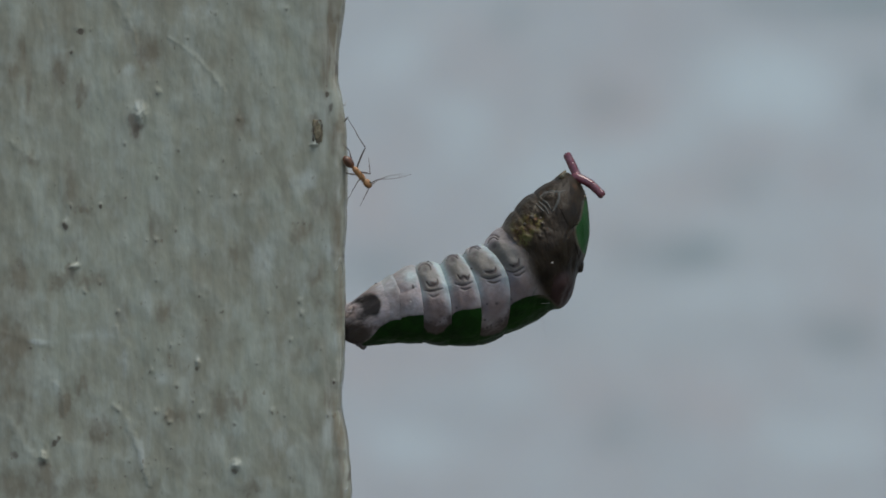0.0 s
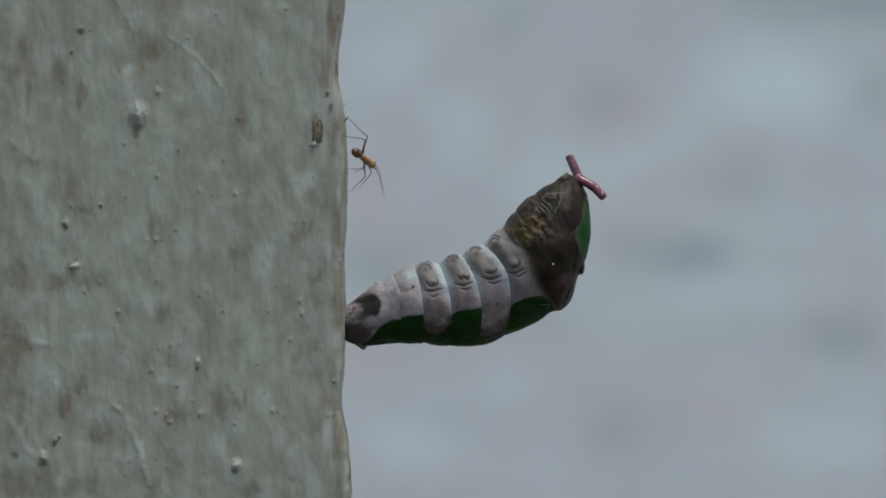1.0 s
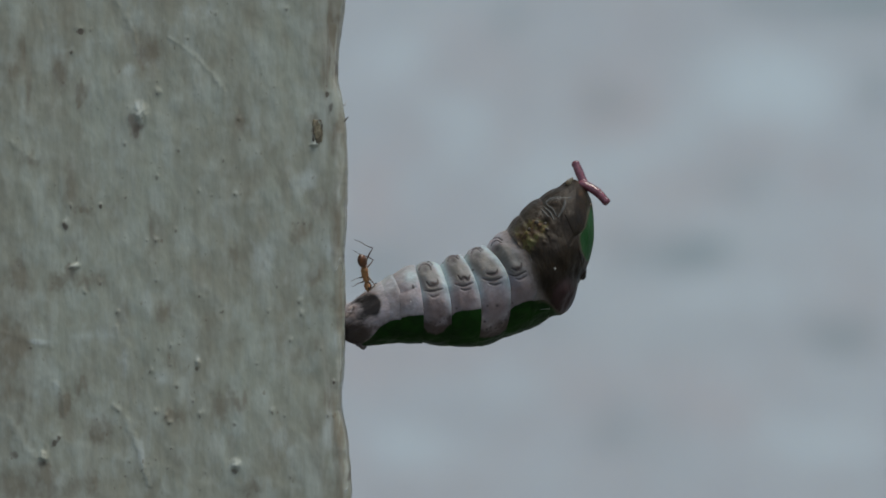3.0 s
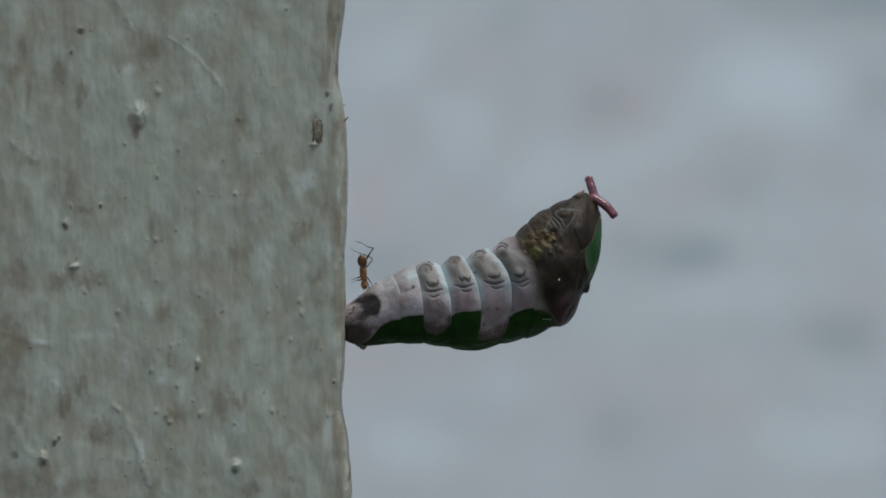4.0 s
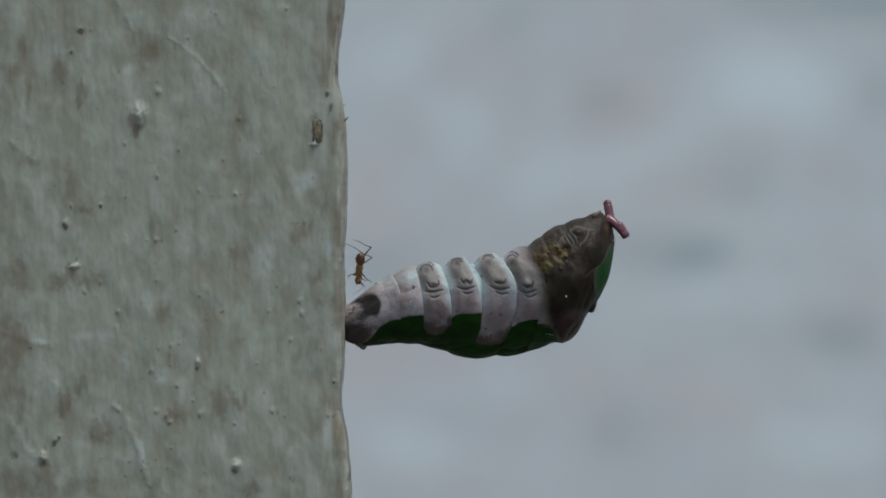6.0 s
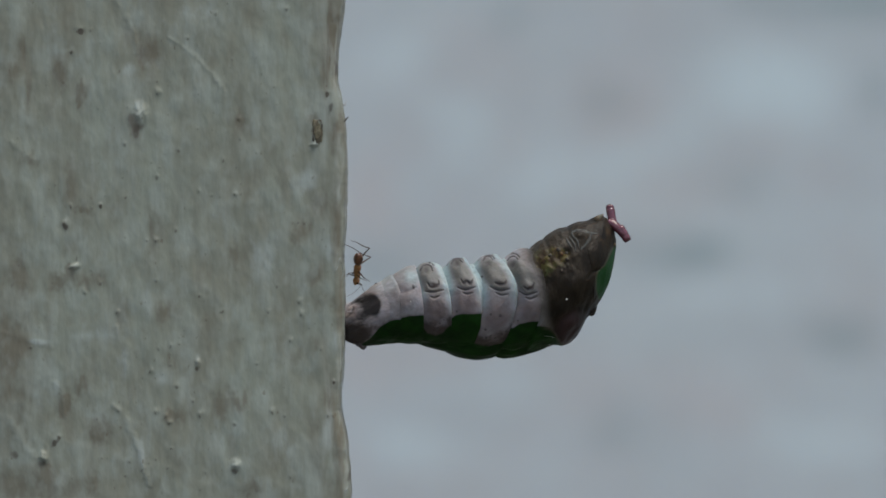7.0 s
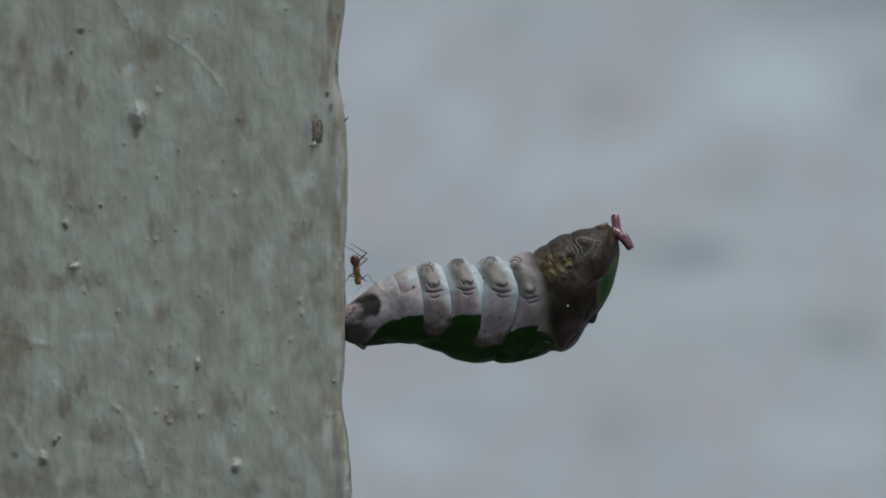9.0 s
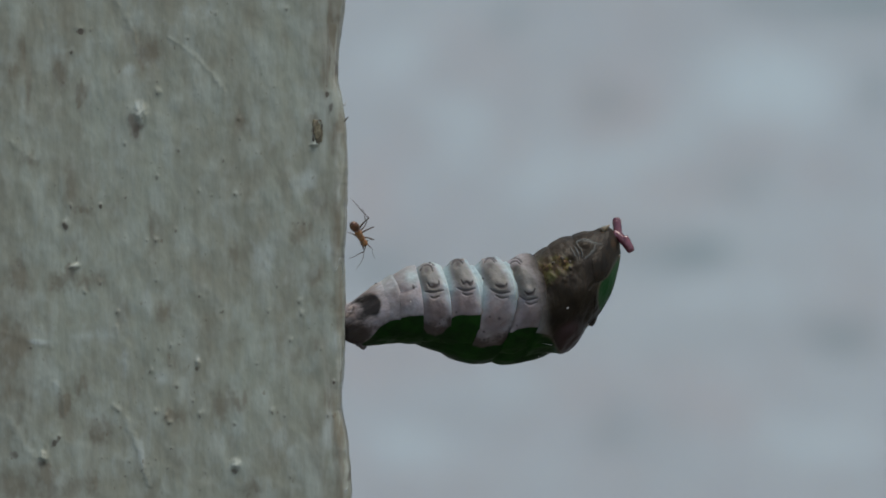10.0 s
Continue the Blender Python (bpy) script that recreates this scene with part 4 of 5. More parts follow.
def thorax_masks(x, z, s, w, h):
    low = np.where(x < 11.6, hem(6, x, z), -1.0)
    back = np.where(z > -0.6, back_green(x, z), -1.0)
    green = np.maximum(low, back)
    edge = np.minimum(thorax_edge(x, z), np.where(x < 11.6, -3.0 * low, 5.0))
    moss = 1.1 * dome(x, z, 7.39, 0.95, 1.12, 1.46, 20, 1.2) + 0.9 * dome(x, z, 8.40, 2.18, 1.51, 1.34, 20, 1.2) + 0.5 * dome(x, z, 9.41, 2.63, 1.01, 0.73)
    moss += 0.45 * dome(x, z, 13.33, 4.98, 0.39, 1.46, 20)
    # tops of the swellings, painted paler as if lit from above
    pale = dome(x, z, 6.78, 2.74, 1.34, 1.23, 30, 1.5) + 0.9 * dome(x, z, 8.46, 4.42, 1.23, 1.01, 30, 1.5) + 0.8 * dome(x, z, 10.70, 5.94, 1.68, 1.01, 40, 1.5) + 0.3 * dome(x, z, 12.26, 4.26, 0.78, 1.68, 0, 2)
    seams = sum(stroke(x, z, p, width * 1.7) for p, width in MOUTH_SEAMS)
    return {"green": green, "brown": np.minimum(edge, -5 * back), "beige": 0.9, "leaf": (back > -0.5) * 1.0, "moss": moss, "pale": np.clip(pale, 0, 1), "seam": np.clip(seams, 0, 1),
            "plum": dome(x, z, 11.59, -3.75, 1.12, 1.79, -24, 1.6), "amber": 0.5 * dome(x, z, 13.10, 6.22, 0.39, 0.67, 30) + 0.7 * freckles(x, z, [(9.69, 2.46, 0.17), (8.62, 3.08, 0.22), (9.18, 2.86, 0.17)]),
            "black": 0.5 * dome(x, z, 9.52, 3.25, 0.34, 0.28)}


def last_shape(x, z):
    return 0.14 * dome(x, z, -4.03, -3.19, 0.95, 0.67, 25, 1.3) + 0.20 * dome(x, z, -3.58, -5.54, 1.40, 1.18, 0, 1.8) - 0.08 * stroke(x, z, [(-5.15, -4.09), (-4.37, -4.31), (-3.47, -4.14), (-2.74, -3.75)], 0.22)


def tail_shape(x, z):
    r = 0.22 * dome(x, z, -6.83, -4.20, 1.34, 0.56, 25, 1.5) + 0.14 * dome(x, z, -7.39, -8.34, 0.90, 0.67, 0, 1.5) - 0.03 * dome(x, z, -7.17, -5.32, 0.67, 0.73)
    for p in ([(-9.30, -5.66), (-8.74, -5.15), (-8.06, -5.26)], [(-9.41, -6.66), (-9.07, -6.27), (-8.96, -5.71)], [(-9.30, -7.50), (-8.74, -7.11), (-8.06, -7.00)], [(-9.18, -8.23), (-8.51, -7.78), (-7.84, -7.56)], [(-9.41, -6.10), (-8.62, -5.99), (-8.06, -5.82)]):
        r -= 0.07 * stroke(x, z, p, 0.18)
    return r


def fold_shape(k):
    """Grooves along the fold lines of ring k."""
    def shape(x, z):
        r = -0.11 * sum(stroke(x, z, p, width * 1.1) for p, width in FOLDS[k])
        return r - 0.10 * dome(x, z, *PROLEGS[k][0], 0.35, 0.4)
    return shape


def larva():
    ob = thing("caterpillar", (ATTACH[0], 0, ATTACH[1]), "white, green and brown caterpillar clinging to the post", "caterpillar")
    moving = {}
    # each ring: its turn and shift when the body has sunk, and its share of the stretching
    rings = [
        ("tail_segment", Ring(0.0, 1.72, 0.04, 0.02, None, 0.045, 4, 0.1, 0.3, shape=tail_shape), tail_masks, (0.0, 0, 0, 0), "grey wrinkled tail with a black patch"),
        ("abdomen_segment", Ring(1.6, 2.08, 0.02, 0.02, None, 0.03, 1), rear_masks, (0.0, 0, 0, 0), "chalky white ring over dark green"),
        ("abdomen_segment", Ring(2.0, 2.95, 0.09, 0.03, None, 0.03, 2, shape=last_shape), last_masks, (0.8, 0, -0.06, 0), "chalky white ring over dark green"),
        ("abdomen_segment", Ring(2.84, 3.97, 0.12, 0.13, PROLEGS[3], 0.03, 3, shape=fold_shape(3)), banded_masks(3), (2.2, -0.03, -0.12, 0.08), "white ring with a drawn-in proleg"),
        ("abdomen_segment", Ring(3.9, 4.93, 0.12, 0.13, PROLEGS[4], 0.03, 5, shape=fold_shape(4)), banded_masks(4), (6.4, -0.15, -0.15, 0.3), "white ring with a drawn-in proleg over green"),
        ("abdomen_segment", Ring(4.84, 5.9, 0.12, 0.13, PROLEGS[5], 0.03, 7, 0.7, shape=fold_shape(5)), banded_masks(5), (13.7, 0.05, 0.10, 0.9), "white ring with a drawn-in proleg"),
        ("abdomen_segment", Ring(5.8, 6.95, 0.05, 0.17, PROLEGS[6], 0.03, 9, 0.6, shape=fold_shape(6), sweep=1.15), banded_masks(6), (15.8, 0.28, -0.32, 1.1), "white ring fading to brown, green below"),
        ("thorax_segment", Ring(6.72, 9.4, 0.03, 0.07, None, 0.035, 11, 0.12, 0.1, True, shape=thorax_shape), thorax_masks, (18.3, 0.30, -0.42, 0.8), "dark brown mottled thorax, green along the back"),
        ("head_segment", Ring(9.3, 12.1, 0.5, 0.0, None, 0.04, 17, 0.06, 0.06, True, shape=thorax_shape), thorax_masks, (18.5, 0.26, -0.42, 0.5), "olive-brown head end"),
    ]
    plain_green = lambda x, z, s, w, h: {"green": 1.0}
    rings.append(("belly_fold", Ring(3.5, 7.0, 0.3, 0.1, None, 0.03, 21, 0.1, 0.1, False, 0.7), plain_green, (16.5, -0.1, -0.9, 0.9), "dark green skin fold under the rings"))
    rings.append(("belly_fold", Ring(2.3, 4.9, 0.3, 0.1, None, 0.03, 25, 0.1, 0.1, False, 0.7), plain_green, (12.0, 0, -0.75, 0.2), "dark green skin fold under the rings"))
    rings.append(("belly_fold", Ring(5.5, 8.3, 0.3, 0.1, None, 0.03, 29, 0.1, 0.1, False, 0.7), plain_green, (18.0, 0, -1.2, 0.9), "dark green skin fold under the rings"))
    built = []
    for name, ring, masks, turn, label in rings:
        fine = {"thorax_segment": 150, "head_segment": 120, "tail_segment": 80, "belly_fold": 24}.get(name, 66)
        seg = ring_mesh(ring, masks, name, ob, label, along=fine)
        seg.location = ((PIVOT[0] - ATTACH[0]) * MM, 0, (PIVOT[1] - ATTACH[1]) * MM)
        moving[seg] = turn
        built.append((seg, ring))

    def bead(k, x, z, r, material, name):
        bm = bmesh.new()
        blob(bm, built[k][1].over(x, z) * MM, (r * MM, r * 0.5 * MM, r * MM), x + z, 0.3, None, 8, 12)
        part(name, bm, material, built[k][0])

    bead(0, -6.61, -3.64, 0.13, DARK, "dark_spot")
    bead(2, -3.19, -5.26, 0.07, WHITE_SPOT, "pale_spot")
    bead(3, -1.46, -1.29, 0.10, DARK, "dark_spot")
    bead(7, 10.81, -1.23, 0.11, WHITE_SPOT, "pale_spot")
    # glossy knobs of the mouthparts and the folded legs
    for k, x, z, a, b, turn in ((8, 10.30, 4.93, 0.42, 0.26, -15), (7, 9.58, 3.19, 0.30, 0.24, 10), (7, 8.79, 3.02, 0.28, 0.22, 30), (7, 9.80, 2.46, 0.22, 0.2, 0), (7, 8.12, 2.41, 0.26, 0.24, 0)):
        bm = bmesh.new()
        blob(bm, built[k][1].over(x, z, -0.14) * MM, (a * MM, 0.26 * MM, b * MM), x, 0.2, Matrix.Rotation(radians(turn), 3, "Y"))
        part("mouthpart", bm, GLOSS, built[k][0], "glossy brown swelling")
    # dark bosses down the back of the thorax
    for k, w, phi, r in ((7, 0.95, 174, 0.62),):
        bm = bmesh.new()
        blob(bm, built[k][1].at(w, phi, -0.5) * MM, (r * MM, r * MM, r * 1.3 * MM), k + w, 0.3)
        part("boss", bm, DARK, built[k][0], "small black boss")
    # sparse fine hairs
    for k, w, phi, dx, dz in ((6, 0.75, 172, 0.5, -2.4), (7, 0.3, 160, 1.0, -0.9), (7, 0.18, 165, 0.9, -1.3), (8, 0.5, 3, 0.2, 0.9), (5, 0.6, 176, -0.3, -0.9), (7, 0.16, 140, 0.9, 0.1)):
        seg, ring = built[k]
        p = ring.at(w, phi) * MM
        bm = bmesh.new()
        tube(bm, smooth_path([p, p + Vector((dx * 0.3, -0.2, dz * 0.5)) * MM, p + Vector((dx, -0.2, dz)) * MM], 5), [0.012 * MM] * 11, 5)
        part("hair", bm, SILK, seg, "fine pale hair")
    # pointed flap under the tail
    bm = bmesh.new()
    blob(bm, Vector((-8.34, -8.96, 0)).xzy * MM - Vector((PIVOT[0], 0, PIVOT[1])) * MM, (0.0012, 0.0010, 0.0005), 3, 0.3, Matrix.Rotation(radians(62), 3, "Y"))
    part("tail_flap", bm, FOLD, built[0][0], "brown pointed flap")
    # the little points on the head's rim and the forked gland
    head, ring = built[8]
    for x, z, dx, dz, r in ((11.59, 7.11, 0.45, 0.73, 0.42), (14.11, 4.98, 0.11, 0.22, 0.25)):
        p = ring.over(x, z, -0.15) * MM
        bm = bmesh.new()
        tip = Vector((dx, 0, dz)) * MM
        tube(bm, [p, p + tip * 0.5, p + tip * 0.9, p + tip * 1.15], [r * MM, r * 0.75 * MM, r * 0.35 * MM, 0.04 * MM], 12)
        part("horn_point", bm, POINT, head, "pale pointed tip")
    horns = []
    for pts, y0, y1 in (([(13.52, 6.75), (13.28, 7.25), (12.79, 8.35), (12.26, 9.46)], -0.3, 0.8),
                        ([(12.90, 7.12), (13.60, 6.95), (14.70, 6.34), (15.85, 5.21)], -0.4, -1.2)):
        n = len(pts)
        path = smooth_path([Vector((x - PIVOT[0], y0 + (y1 - y0) * i / (n - 1), z - PIVOT[1])) * MM for i, (x, z) in enumerate(pts)], 7)
        # each horn is a root with a tip that draws back into it
        bm = bmesh.new()
        tube(bm, path[:16], [MM * (0.445 + 0.06 * (1 - i / 15) ** 2 - 0.02 * math.cos(i * 0.6)) * (0.8 if i == 15 else 1) for i in range(16)], 14)
        part("gland_fork", bm, PINK, head, "pink glossy scent horn, partly pushed out")
        bm = bmesh.new()
        length = 13
        inner = [path[14].lerp(path[-1], i / (length - 1)) + (path[min(21, 14 + round(i * 7 / 12))] - path[14].lerp(path[-1], i / 12)) * 0.5 for i in range(length)]
        tube(bm, inner, [MM * 0.42 * (1 - 0.03 * math.cos(i * 0.9)) * (1 if i < 10 else (0.99, 0.93, 0.74)[i - 10]) for i in range(length)], 14)
        horn = part("fork_tip", bm, PINK, head, "rounded pink tip of the scent horn")
        horns.append((horn, (path[14] - path[-1]).normalized() * (0.9 if y1 > 0 else 1.1)))
    bm = bmesh.new()
    tube(bm, [(Vector((x, y, z)) - Vector((PIVOT[0], 0, PIVOT[1]))) * MM for x, y, z in ((12.4, -0.1, 6.0), (12.8, -0.35, 6.5), (13.12, -0.42, 6.85), (13.42, -0.42, 7.08), (13.62, -0.42, 7.14))], [0.5 * MM, 0.52 * MM, 0.54 * MM, 0.5 * MM, 0.2 * MM], 14)
    part("gland_base", bm, ROOT, head, "dark red root of the horns")
    return ob, moving, horns


CATERPILLAR, BODY_TURNS, HORNS = larva()


# ---- the ant ----
ANT_LIMBS = []


def ant():
    """Built head along +x, back along +z, in millimetres."""
    ob = thing("ant", (-8, -4, 0), "slender amber ant with long dark legs and a brown gaster", "ant")

    def piece(name, centre, axes, seed, material, parent, rough=0.08, label=""):
        bm = bmesh.new()
        blob(bm, Vector(centre) * MM, [a * MM for a in axes], seed, rough, None, 14, 18)
        return part(name, bm, material, parent, label)

    piece("pronotum", (0.47, 0, 0.03), (0.46, 0.32, 0.36), 1, AMBER, ob)
    piece("mesonotum", (0.02, 0, 0.0), (0.66, 0.31, 0.36), 7, AMBER, ob)
    piece("propodeum", (-0.42, 0, 0.04), (0.42, 0.30, 0.38), 2, AMBER, ob)
    piece("petiole", (-0.88, 0, 0.08), (0.24, 0.17, 0.30), 3, AMBER, ob)
    gaster = piece("gaster", (-1.52, 0, 0.04), (0.72, 0.45, 0.48), 4, GASTER, ob, 0.04, "shiny brown gaster")
    for x, r in ((-1.28, 0.41), (-1.55, 0.435), (-1.82, 0.37)):
        bm = bmesh.new()
        tube(bm, [Vector((x * MM, r * MM * math.cos(a), 0.04 * MM + r * MM * math.sin(a))) for a in np.linspace(0, math.tau, 19)], [0.018 * MM] * 19, 5)
        part("gaster_band", bm, DARK, gaster)
    piece("neck", (0.92, 0, 0.0), (0.2, 0.2, 0.22), 8, AMBER, ob)
    head = piece("head", (1.34, 0, 0), (0.52, 0.38, 0.34), 5, AMBER, ob)
    for sy in (1, -1):
        piece("eye", (1.40, sy * 0.28, 0.19), (0.13, 0.08, 0.11), 6, DARK, head, 0)
        bm = bmesh.new()
        tube(bm, smooth_path([Vector(v) * MM for v in ((1.70, sy * 0.12, -0.06), (1.86, sy * 0.13, -0.10), (1.93, sy * 0.02, -0.12))], 3), [0.05 * MM] * 5 + [0.03 * MM, 0.015 * MM], 6)
        part("mandible", bm, GASTER, head)
    return ob


ANT = ant()


def limb(name, tip_name, hip, upper, lower, thick, away, rows):
    """A limb of two stiff lengths (mm) that starts at the hip. rows: the time, then where the joint and the tip lie in the picture plane, from the body's middle."""
    bm = bmesh.new()
    bow = 0.05 * upper
    path = smooth_path([Vector((upper * u, 0, bow * math.sin(math.pi * u))) * MM for u in (0, 0.35, 0.7, 1)], 4)
    tube(bm, path, [MM * thick * (0.8 + 0.5 * math.sin(math.pi * min(1, 0.15 + 0.75 * i / 12)) - 0.35 * i / 12) for i in range(13)], 8)
    first = part(name, bm, LEG, ANT)
    bm = bmesh.new()
    path = smooth_path([Vector((lower * u, 0, -0.06 * lower * math.sin(math.pi * u) if name == "antenna" else 0.02 * lower * math.sin(math.tau * u))) * MM for u in (0, 0.33, 0.66, 1)], 4)
    tube(bm, path, [MM * thick * (0.75 - 0.035 * i) for i in range(13)], 7)
    second = part(tip_name, bm, LEG, first)
    ANT_LIMBS.append((first, second, Vector(hip), upper, lower, away, rows))


# joint and tip of each limb, from the middle between gaster and head
limb("leg", "shin", (-0.45, 0.17, -0.1), 2.3, 3.5, 0.072, -1,
     [(0.0, 0.70, 2.49, -1.20, 5.52), (0.5, 1.04, 2.18, -1.20, 5.21), (1.0, 0.25, 2.13, -1.88, 3.92), (1.5, -0.45, 3.00, -1.90, 4.68), (2.0, 0.59, 2.77, -1.32, 3.44), (5.0, 1.20, 2.35, -0.59, 3.02),
      (7.5, 1.26, 2.13, -0.64, 2.91), (8.5, 1.12, 1.93, -0.56, 2.72), (9.0, 1.06, 1.79, -0.67, 2.74), (9.5, 1.48, 0.95, 1.15, 2.97), (10.0, 0.87, 1.65, -0.87, 3.39)])
limb("leg", "shin", (-0.45, -0.17, -0.1), 2.3, 3.5, 0.072, 1,
     [(0.0, -0.92, 2.21, -1.54, 2.88), (0.5, -1.15, 1.62, -1.60, 2.41), (1.0, -0.03, 1.90, -1.99, 2.24), (1.5, -0.11, 1.93, -1.46, 3.89), (2.0, 0.48, 1.54, -0.92, 2.21), (5.0, 1.20, 1.23, -1.37, 2.63),
      (7.5, 1.37, 1.29, -1.37, 2.63), (8.5, 1.12, 1.15, -1.18, 2.49), (9.0, 1.06, 1.18, -1.23, 2.52), (9.5, 1.43, 0.45, 0.14, 0.67), (10.0, 0.81, 1.26, 0.31, 2.88)])
limb("leg", "shin", (0.05, 0.17, -0.12), 1.6, 2.1, 0.068, -1,
     [(0.0, 1.15, -0.08, 0.98, 1.54), (0.5, 0.31, 0.11, 0.87, 0.11), (1.0, 0.87, -1.57, -0.53, -2.58), (1.5, 1.23, 0.59, 0.45, 0.20), (2.0, 1.09, -1.09, 0.14, -1.82), (5.0, 0.70, -0.90, 1.26, -1.29),
      (7.5, 0.64, -0.62, 1.26, -1.06), (8.5, 1.68, -0.81, 0.73, -2.10), (9.0, 0.73, -0.78, 1.18, -1.06), (9.5, 0.98, -0.06, 0.59, -2.41), (10.0, 1.65, 0.92, 0.81, 0.59)])
limb("leg", "shin", (0.05, -0.17, -0.12), 1.6, 2.1, 0.068, 1,
     [(0.0, -1.32, 0.08, -2.60, 0.36), (0.5, -1.32, -0.17, -2.49, -0.11), (1.0, -0.03, -2.13, -1.60, -3.47), (1.5, -1.01, 0.31, -2.02, 0.25), (2.0, -0.59, -0.20, -1.48, -0.53), (5.0, -0.70, -0.56, -1.15, -0.67),
      (7.5, -0.64, -0.17, -1.20, -0.39), (8.5, -0.56, -0.31, -1.06, -1.32), (9.0, -0.56, -0.28, -1.06, -1.01), (9.5, -0.76, -0.34, -0.03, -0.56), (10.0, -0.87, 0.20, -1.26, 0.08)])
limb("leg", "shin", (0.55, 0.17, -0.12), 1.3, 1.9, 0.064, -1,
     [(0.0, -0.20, -1.09, -1.09, -2.55), (0.5, 0.36, -1.40, -0.53, -3.42), (1.0, -0.20, -1.01, -1.60, -0.95), (1.5, 0.11, -1.04, -1.46, -1.48), (2.0, 0.70, -1.09, -0.14, -2.21), (5.0, 0.42, -1.01, 1.04, -1.18),
      (7.5, 0.36, -0.73, 0.92, -1.01), (8.5, 0.45, -0.76, 1.06, -1.15), (9.0, 0.50, -0.73, 1.01, -1.01), (9.5, 0.81, -1.85, 0.70, -3.25), (10.0, 1.54, -0.42, 0.87, -0.08)])
limb("leg", "shin", (0.55, -0.17, -0.12), 1.3, 1.9, 0.064, 1,
     [(0.0, 1.15, -1.76, 0.08, -3.33), (0.5, -0.36, -0.62, -1.26, -0.84), (1.0, 0.25, -0.67, -1.09, -1.06), (1.5, 0.78, -1.60, 0.39, -2.77), (2.0, -0.42, -1.04, -1.43, -1.48), (5.0, -0.70, -0.45, -1.09, -0.67),
      (7.5, -0.76, -0.34, -1.15, -0.62), (8.5, -0.67, -0.48, -1.01, -1.04), (9.0, -0.67, -0.45, -1.01, -0.84), (9.5, -0.20, -2.02, -0.76, -2.69), (10.0, 0.42, -1.60, -0.98, -2.38)])
limb("antenna", "antenna_whip", (1.62, 0.15, 0.1), 1.2, 3.3, 0.042, -1,
     [(0.0, 1.88, -0.59, 5.52, -0.03), (0.5, 1.82, -1.57, 4.23, -2.91), (1.0, 1.32, -1.12, 1.93, -4.20), (1.5, 1.90, -1.32, 3.75, -3.50), (2.0, 0.98, -1.20, 0.08, -1.99), (5.0, 0.48, -1.51, 0.70, -2.41),
      (7.5, 0.48, -1.34, 0.92, -2.41), (8.5, 0.56, -0.87, 1.68, -0.87), (9.0, 1.12, -0.28, 3.25, -2.52), (9.5, 0.70, -2.18, 0.59, -3.81), (10.0, 1.15, -1.37, 1.54, -2.66)])
limb("antenna", "antenna_whip", (1.62, -0.15, 0.1), 1.2, 3.3, 0.042, 1,
     [(0.0, 1.88, -0.64, 4.90, -0.14), (0.5, 1.43, -1.85, 2.27, -4.98), (1.0, 1.15, -1.18, 1.76, -3.75), (1.5, 1.68, -1.37, 3.25, -2.94), (2.0, 0.20, -1.65, -1.09, -2.27), (5.0, 0.42, -1.62, -0.31, -2.13),
      (7.5, 0.36, -1.34, -1.04, -2.69), (8.5, 0.45, -1.09, -0.34, -2.16), (9.0, 0.50, -1.23, -0.34, -2.13), (9.5, -0.31, -1.29, -0.70, -1.90), (10.0, 0.53, -1.43, -0.31, -3.00)])


def stance(gx, gz, hx, hz, y, roll, away=1):
    """The ant's pose from the places of gaster and head in the picture plane (mm), its depth and the turn of its back from the camera towards +x."""
    k = (DIST + y * MM) / DIST
    dx, dz = (hx - gx) * k, (hz - gz) * k
    flat = math.hypot(dx, dz)
    full = 2.95
    dy = away * math.sqrt(max(0.0, full * full - flat * flat))
    f = Vector((dx, dy, dz)).normalized()
    r = radians(roll)
    up = Vector((math.sin(r), -math.cos(r), 0))
    up = (up - up.dot(f) * f).normalized()
    left = up.cross(f)
    m = Matrix((f, left, up)).transposed().to_4x4()
    m.translation = Vector(((gx + hx) / 2 * k * MM, y * MM, EYE_Z + (gz + hz) / 2 * k * MM)) + 0.12 * MM * f
    return m


def aim(way):
    """The turn that lays +x along the way given, with +y kept as near as it goes."""
    z = way.cross(Vector((0, 1, 0)) if abs(way.y) < 0.95 else Vector((0, 0.9, 0.44))).normalized()
    return Matrix((way, z.cross(way), z)).transposed().to_4x4()


def reach(dx, dz, length, away):
    """A stiff length's direction: as far in the picture plane as (dx, dz), the rest of it away from the camera or towards it."""
    flat = math.hypot(dx, dz)
    return Vector((dx, away * math.sqrt(max(0.0, length * length - flat * flat)), dz)).normalized()


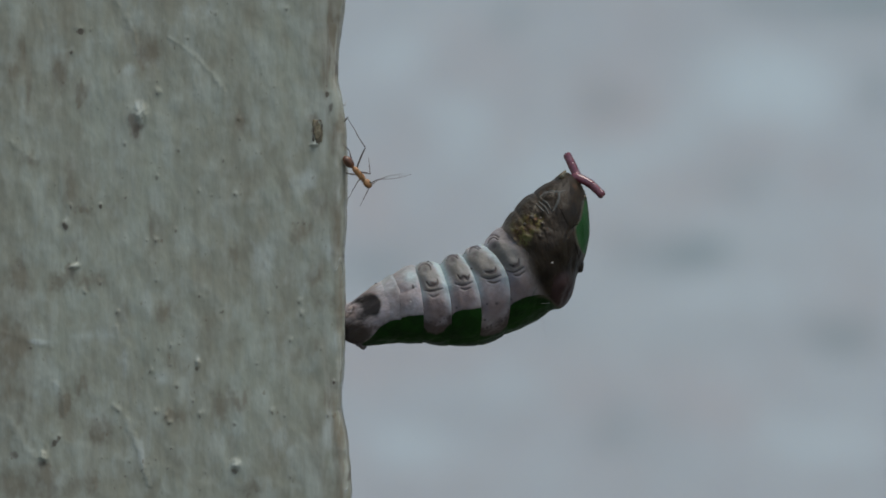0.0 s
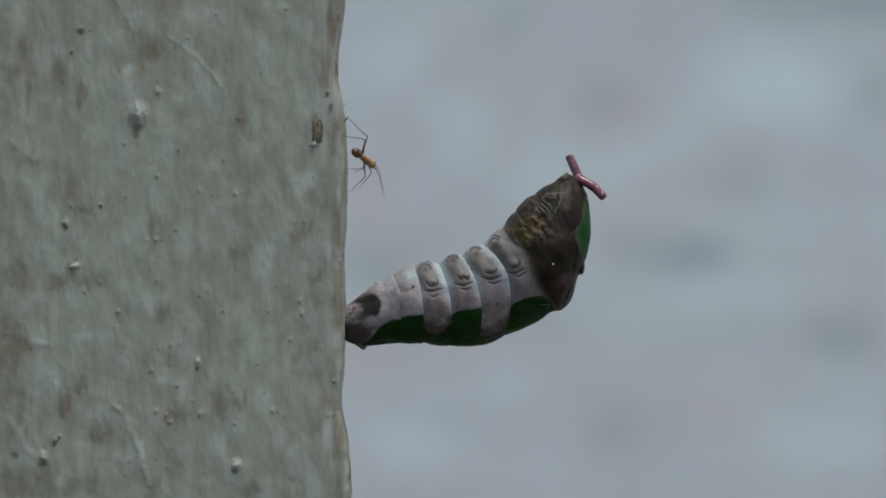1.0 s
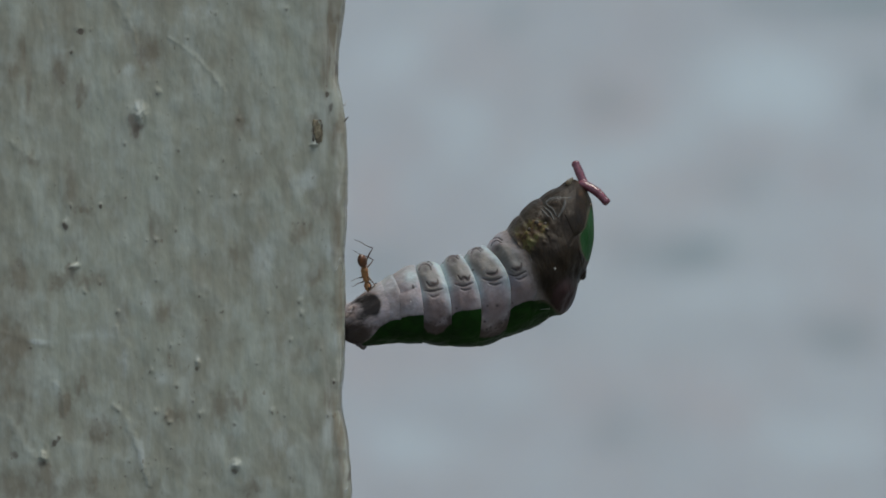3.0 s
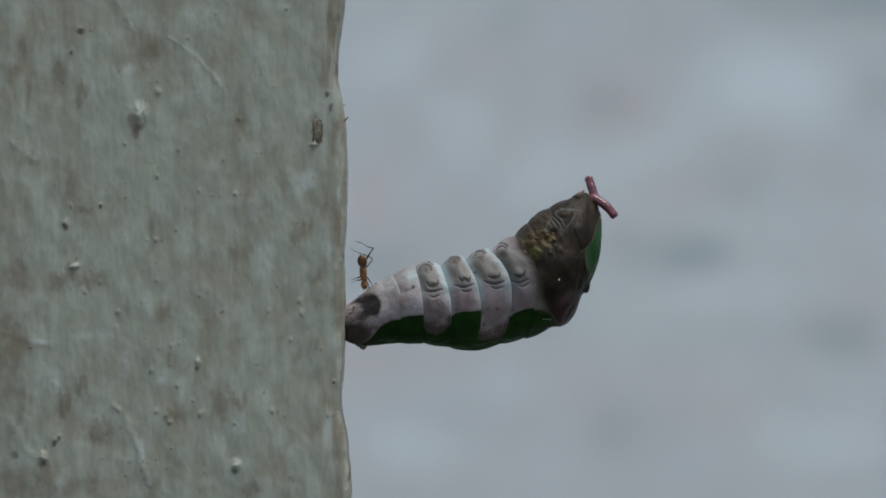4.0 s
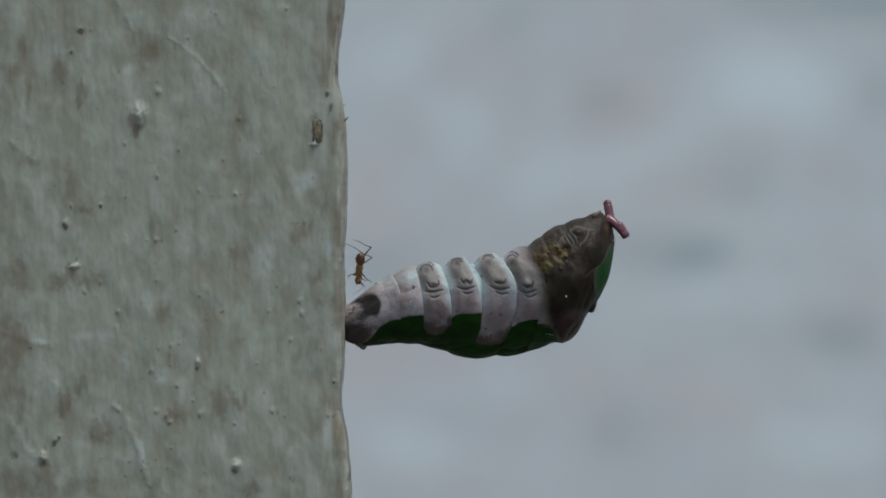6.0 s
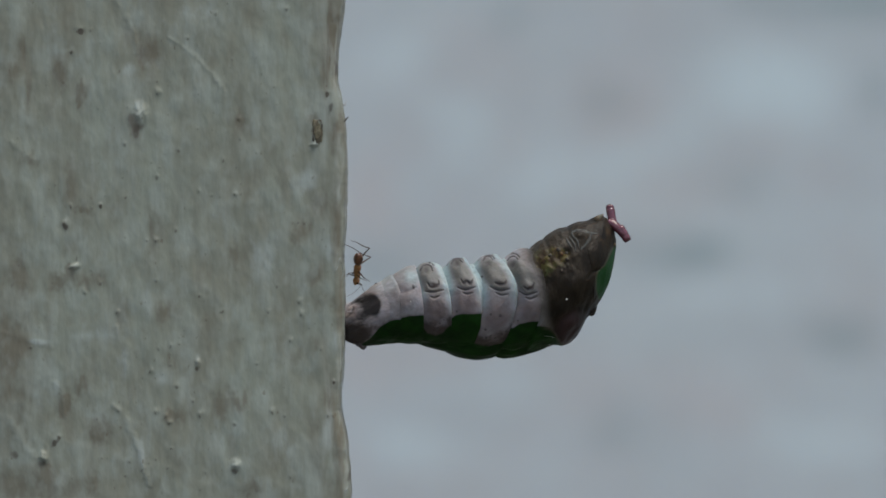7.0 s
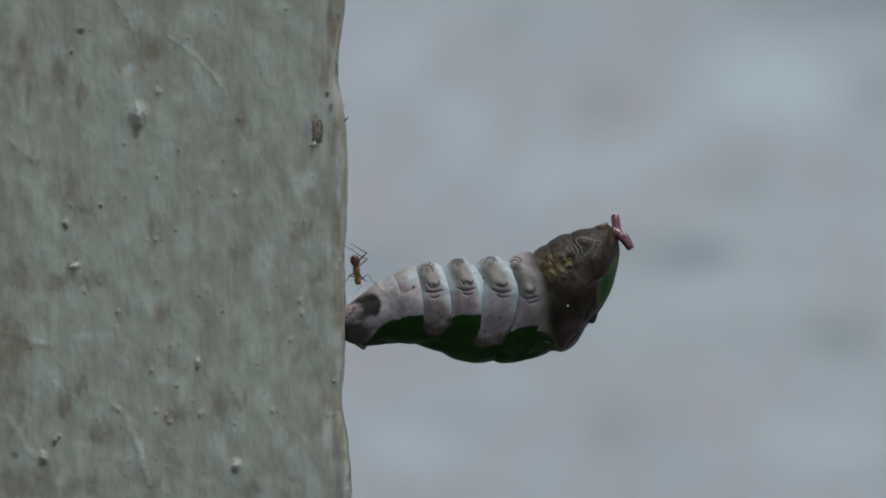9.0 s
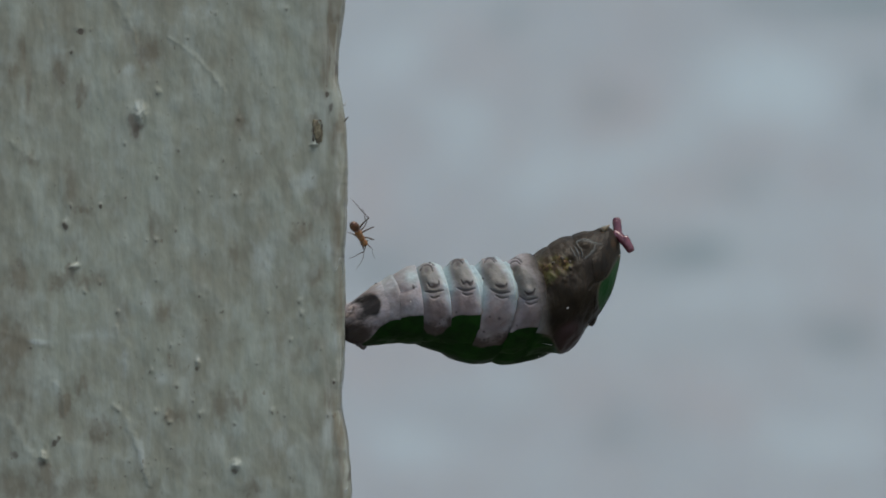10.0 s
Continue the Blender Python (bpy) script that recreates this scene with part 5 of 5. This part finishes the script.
def limb_rows(body_rows):
    """For each limb, its two lengths with the rows of their poses."""
    made = []
    times = [t for t, _ in body_rows]
    spots = np.array([[*m.translation, *m.to_quaternion()] for _, m in body_rows])
    for i in range(1, len(spots)):
        if spots[i, 3:] @ spots[i - 1, 3:] < 0:
            spots[i, 3:] *= -1
    for n, (first, second, hip, upper, lower, away, rows) in enumerate(ANT_LIMBS):
        keyed = np.array(rows)
        upper_rows, lower_rows = [], []
        for t in sorted(set(times) | set(keyed[:, 0])):
            at = [np.interp(t, times, spots[:, i]) for i in range(7)]
            body = Matrix.LocRotScale(Vector(at[:3]), Quaternion(at[3:]).normalized(), None)
            jx, jz, tx, tz = (np.interp(t, keyed[:, 0], keyed[:, i]) for i in range(1, 5))
            run = 1.0 if 0.75 < t < 1.95 or t > 9.25 else 0.0
            jx, tz = jx + 0.12 * run * math.sin(t * 26 + 2.1 * n), tz + 0.3 * run * math.sin(t * 26 + 2.1 * n)
            hip_at = body @ (hip * MM)
            mid = body.translation
            d = reach((mid.x - hip_at.x) / MM + jx, (mid.z - hip_at.z) / MM + jz, upper, away)
            back = body.to_quaternion().inverted()
            m1 = Matrix.Translation(hip * MM) @ aim(back @ d)
            joint = hip_at + d * upper * MM
            e = reach((mid.x - joint.x) / MM + tx, (mid.z - joint.z) / MM + tz, lower, -away)
            m2 = Matrix.Translation((upper * MM, 0, 0)) @ aim((body @ m1).to_quaternion().inverted() @ e)
            upper_rows.append((t, m1))
            lower_rows.append((t, m2))
        made += [(first, upper_rows), (second, lower_rows)]
    return made


# ---- all that moves ----
def bend(turn, sunk, stretched):
    """A ring's place: turned about the pivot and shifted (mm) as far as the body has sunk and stretched."""
    a, x, z, share = turn
    return pose((PIVOT[0] - ATTACH[0] + x * sunk + 0.16 * share * stretched) * MM, 0, (PIVOT[1] - ATTACH[1] + z * sunk) * MM, 0, a * sunk, 0)


def motions():
    # the larva sinks slowly, stretching and shortening a little, with one twitch upwards
    course = [(0, 0, 0), (0.5, 0.015, 0), (1.0, 0.037, 0), (1.5, 0.055, 0), (2.0, 0.068, 0.1), (2.5, 0.087, 0.1), (2.7, 0.10, 0), (3.8, 0.33, -0.6), (4.0, 0.39, -0.7),
              (4.2, 0.47, 0.0), (4.5, 0.55, 0.6), (4.7, 0.56, 0.1), (5.0, 0.565, -0.8), (5.2, 0.61, 0.0), (5.5, 0.69, 0.7), (5.7, 0.72, 0.7), (6.8, 0.81, 0.5), (7.0, 0.815, 0.5),
              (7.5, 0.82, 0.5), (8.0, 0.845, 0.4), (8.5, 0.85, -0.2), (8.8, 0.90, 0), (9.0, 0.955, 0.1), (9.1, 0.45, -0.3), (9.2, 0.90, -0.4), (9.3, 0.945, -0.5), (9.5, 0.965, -0.5),
              (10.0, 1.0, -0.4)]
    for seg, turn in BODY_TURNS.items():
        walk(seg, [(t, bend(turn, b, e)) for t, b, e in course])
    for horn, way in HORNS:
        walk(horn, [(t, Matrix.Translation(way * (MM * b))) for t, b, _ in course])
    # the ant runs along the post's edge, halts at the larva's tail, and runs back
    body_rows = [
        (0.0, stance(-9.41, 8.68, -7.5, 6.5, -7.5, 0)), (0.2, stance(-9.3, 8.79, -7.62, 6.5, -7.5, 0)), (0.4, stance(-9.41, 9.41, -7.67, 6.66, -7.5, 0)),
        (0.6, stance(-9.41, 9.24, -7.39, 6.38, -7.5, 0)), (0.8, stance(-9.13, 9.24, -6.38, 7.34, -7.0, 5)), (0.9, stance(-8.79, 8.96, -5.94, 9.91, -6.5, 10)),
        (1.0, stance(-8.57, 9.52, -7.06, 8.4, -6.0, 25)), (1.1, stance(-8.18, 9.3, -6.94, 8.46, -6.0, 30)), (1.2, stance(-8.51, 9.46, -6.38, 8.96, -6.0, 30)),
        (1.3, stance(-8.29, 8.96, -7, 7.11, -5.8, 35)), (1.4, stance(-8.29, 7.62, -7.5, 5.1, -5.6, 40)), (1.5, stance(-8.23, 7.11, -7, 4.82, -5.4, 40)),
        (1.6, stance(-8.06, 5.1, -7.11, 2.3, -5.2, 45)), (1.7, stance(-8.12, 4.09, -6.66, 1.4, -5.2, 50)), (1.8, stance(-7.84, 1.12, -6.72, -1.85, -5.5, 55)),
        (1.9, stance(-7.9, -0.73, -7.06, -3.75, -5.0, 60)), (2.0, stance(-7.95, -1.12, -7.28, -3.86, -5.0, 65)), (2.4, stance(-8.06, -1.12, -7.34, -3.86, -5.0, 65)),
        (2.7, stance(-8.06, -1.12, -7.39, -3.75, -5.0, 65)), (3.8, stance(-8.01, -1.12, -7.73, -3.64, -5.0, 65)), (4.2, stance(-8.06, -1.12, -7.9, -3.42, -5.0, 65)),
        (4.6, stance(-8.18, -1.01, -8.18, -3.19, -5.0, 68)), (5.0, stance(-8.23, -1.06, -8.51, -3.19, -5.0, 70)), (5.7, stance(-8.18, -0.95, -8.4, -3.08, -5.0, 70)),
        (6.8, stance(-8.4, -0.95, -8.58, -3.14, -5.0, 70)), (7.6, stance(-8.4, -0.9, -8.72, -3.14, -5.0, 70)), (8.5, stance(-8.51, -1.01, -8.86, -3.02, -5.0, 70)),
        (8.8, stance(-8.68, -1.06, -8.79, -2.91, -5.0, 70)), (9.0, stance(-8.74, -1.12, -8.46, -3.14, -5.0, 70)), (9.1, stance(-8.74, -1.06, -8.4, -3.14, -5.0, 70)),
        (9.2, stance(-8.51, 0.17, -7.73, -2.52, -5.5, 75)), (9.3, stance(-8.51, 0.22, -7.78, -2.63, -5.5, 75)), (9.4, stance(-8.57, 0.62, -8.01, -2.52, -5.5, 75)),
        (9.5, stance(-8.62, 0.84, -8.06, -2.35, -5.5, 75)), (9.6, stance(-8.68, 1.18, -8.18, -1.9, -5.5, 75)), (9.7, stance(-8.74, 1.46, -7.9, -1.18, -5.5, 70)),
        (9.8, stance(-8.79, 1.9, -7.84, -0.11, -6.0, 60)), (9.9, stance(-8.79, 2.18, -8.01, 0.17, -6.5, 55)), (10.0, stance(-8.79, 2.24, -7.84, 0.62, -7.0, 50))]
    walk(ANT, body_rows)
    for length, rows in limb_rows(body_rows):
        walk(length, rows)


motions()
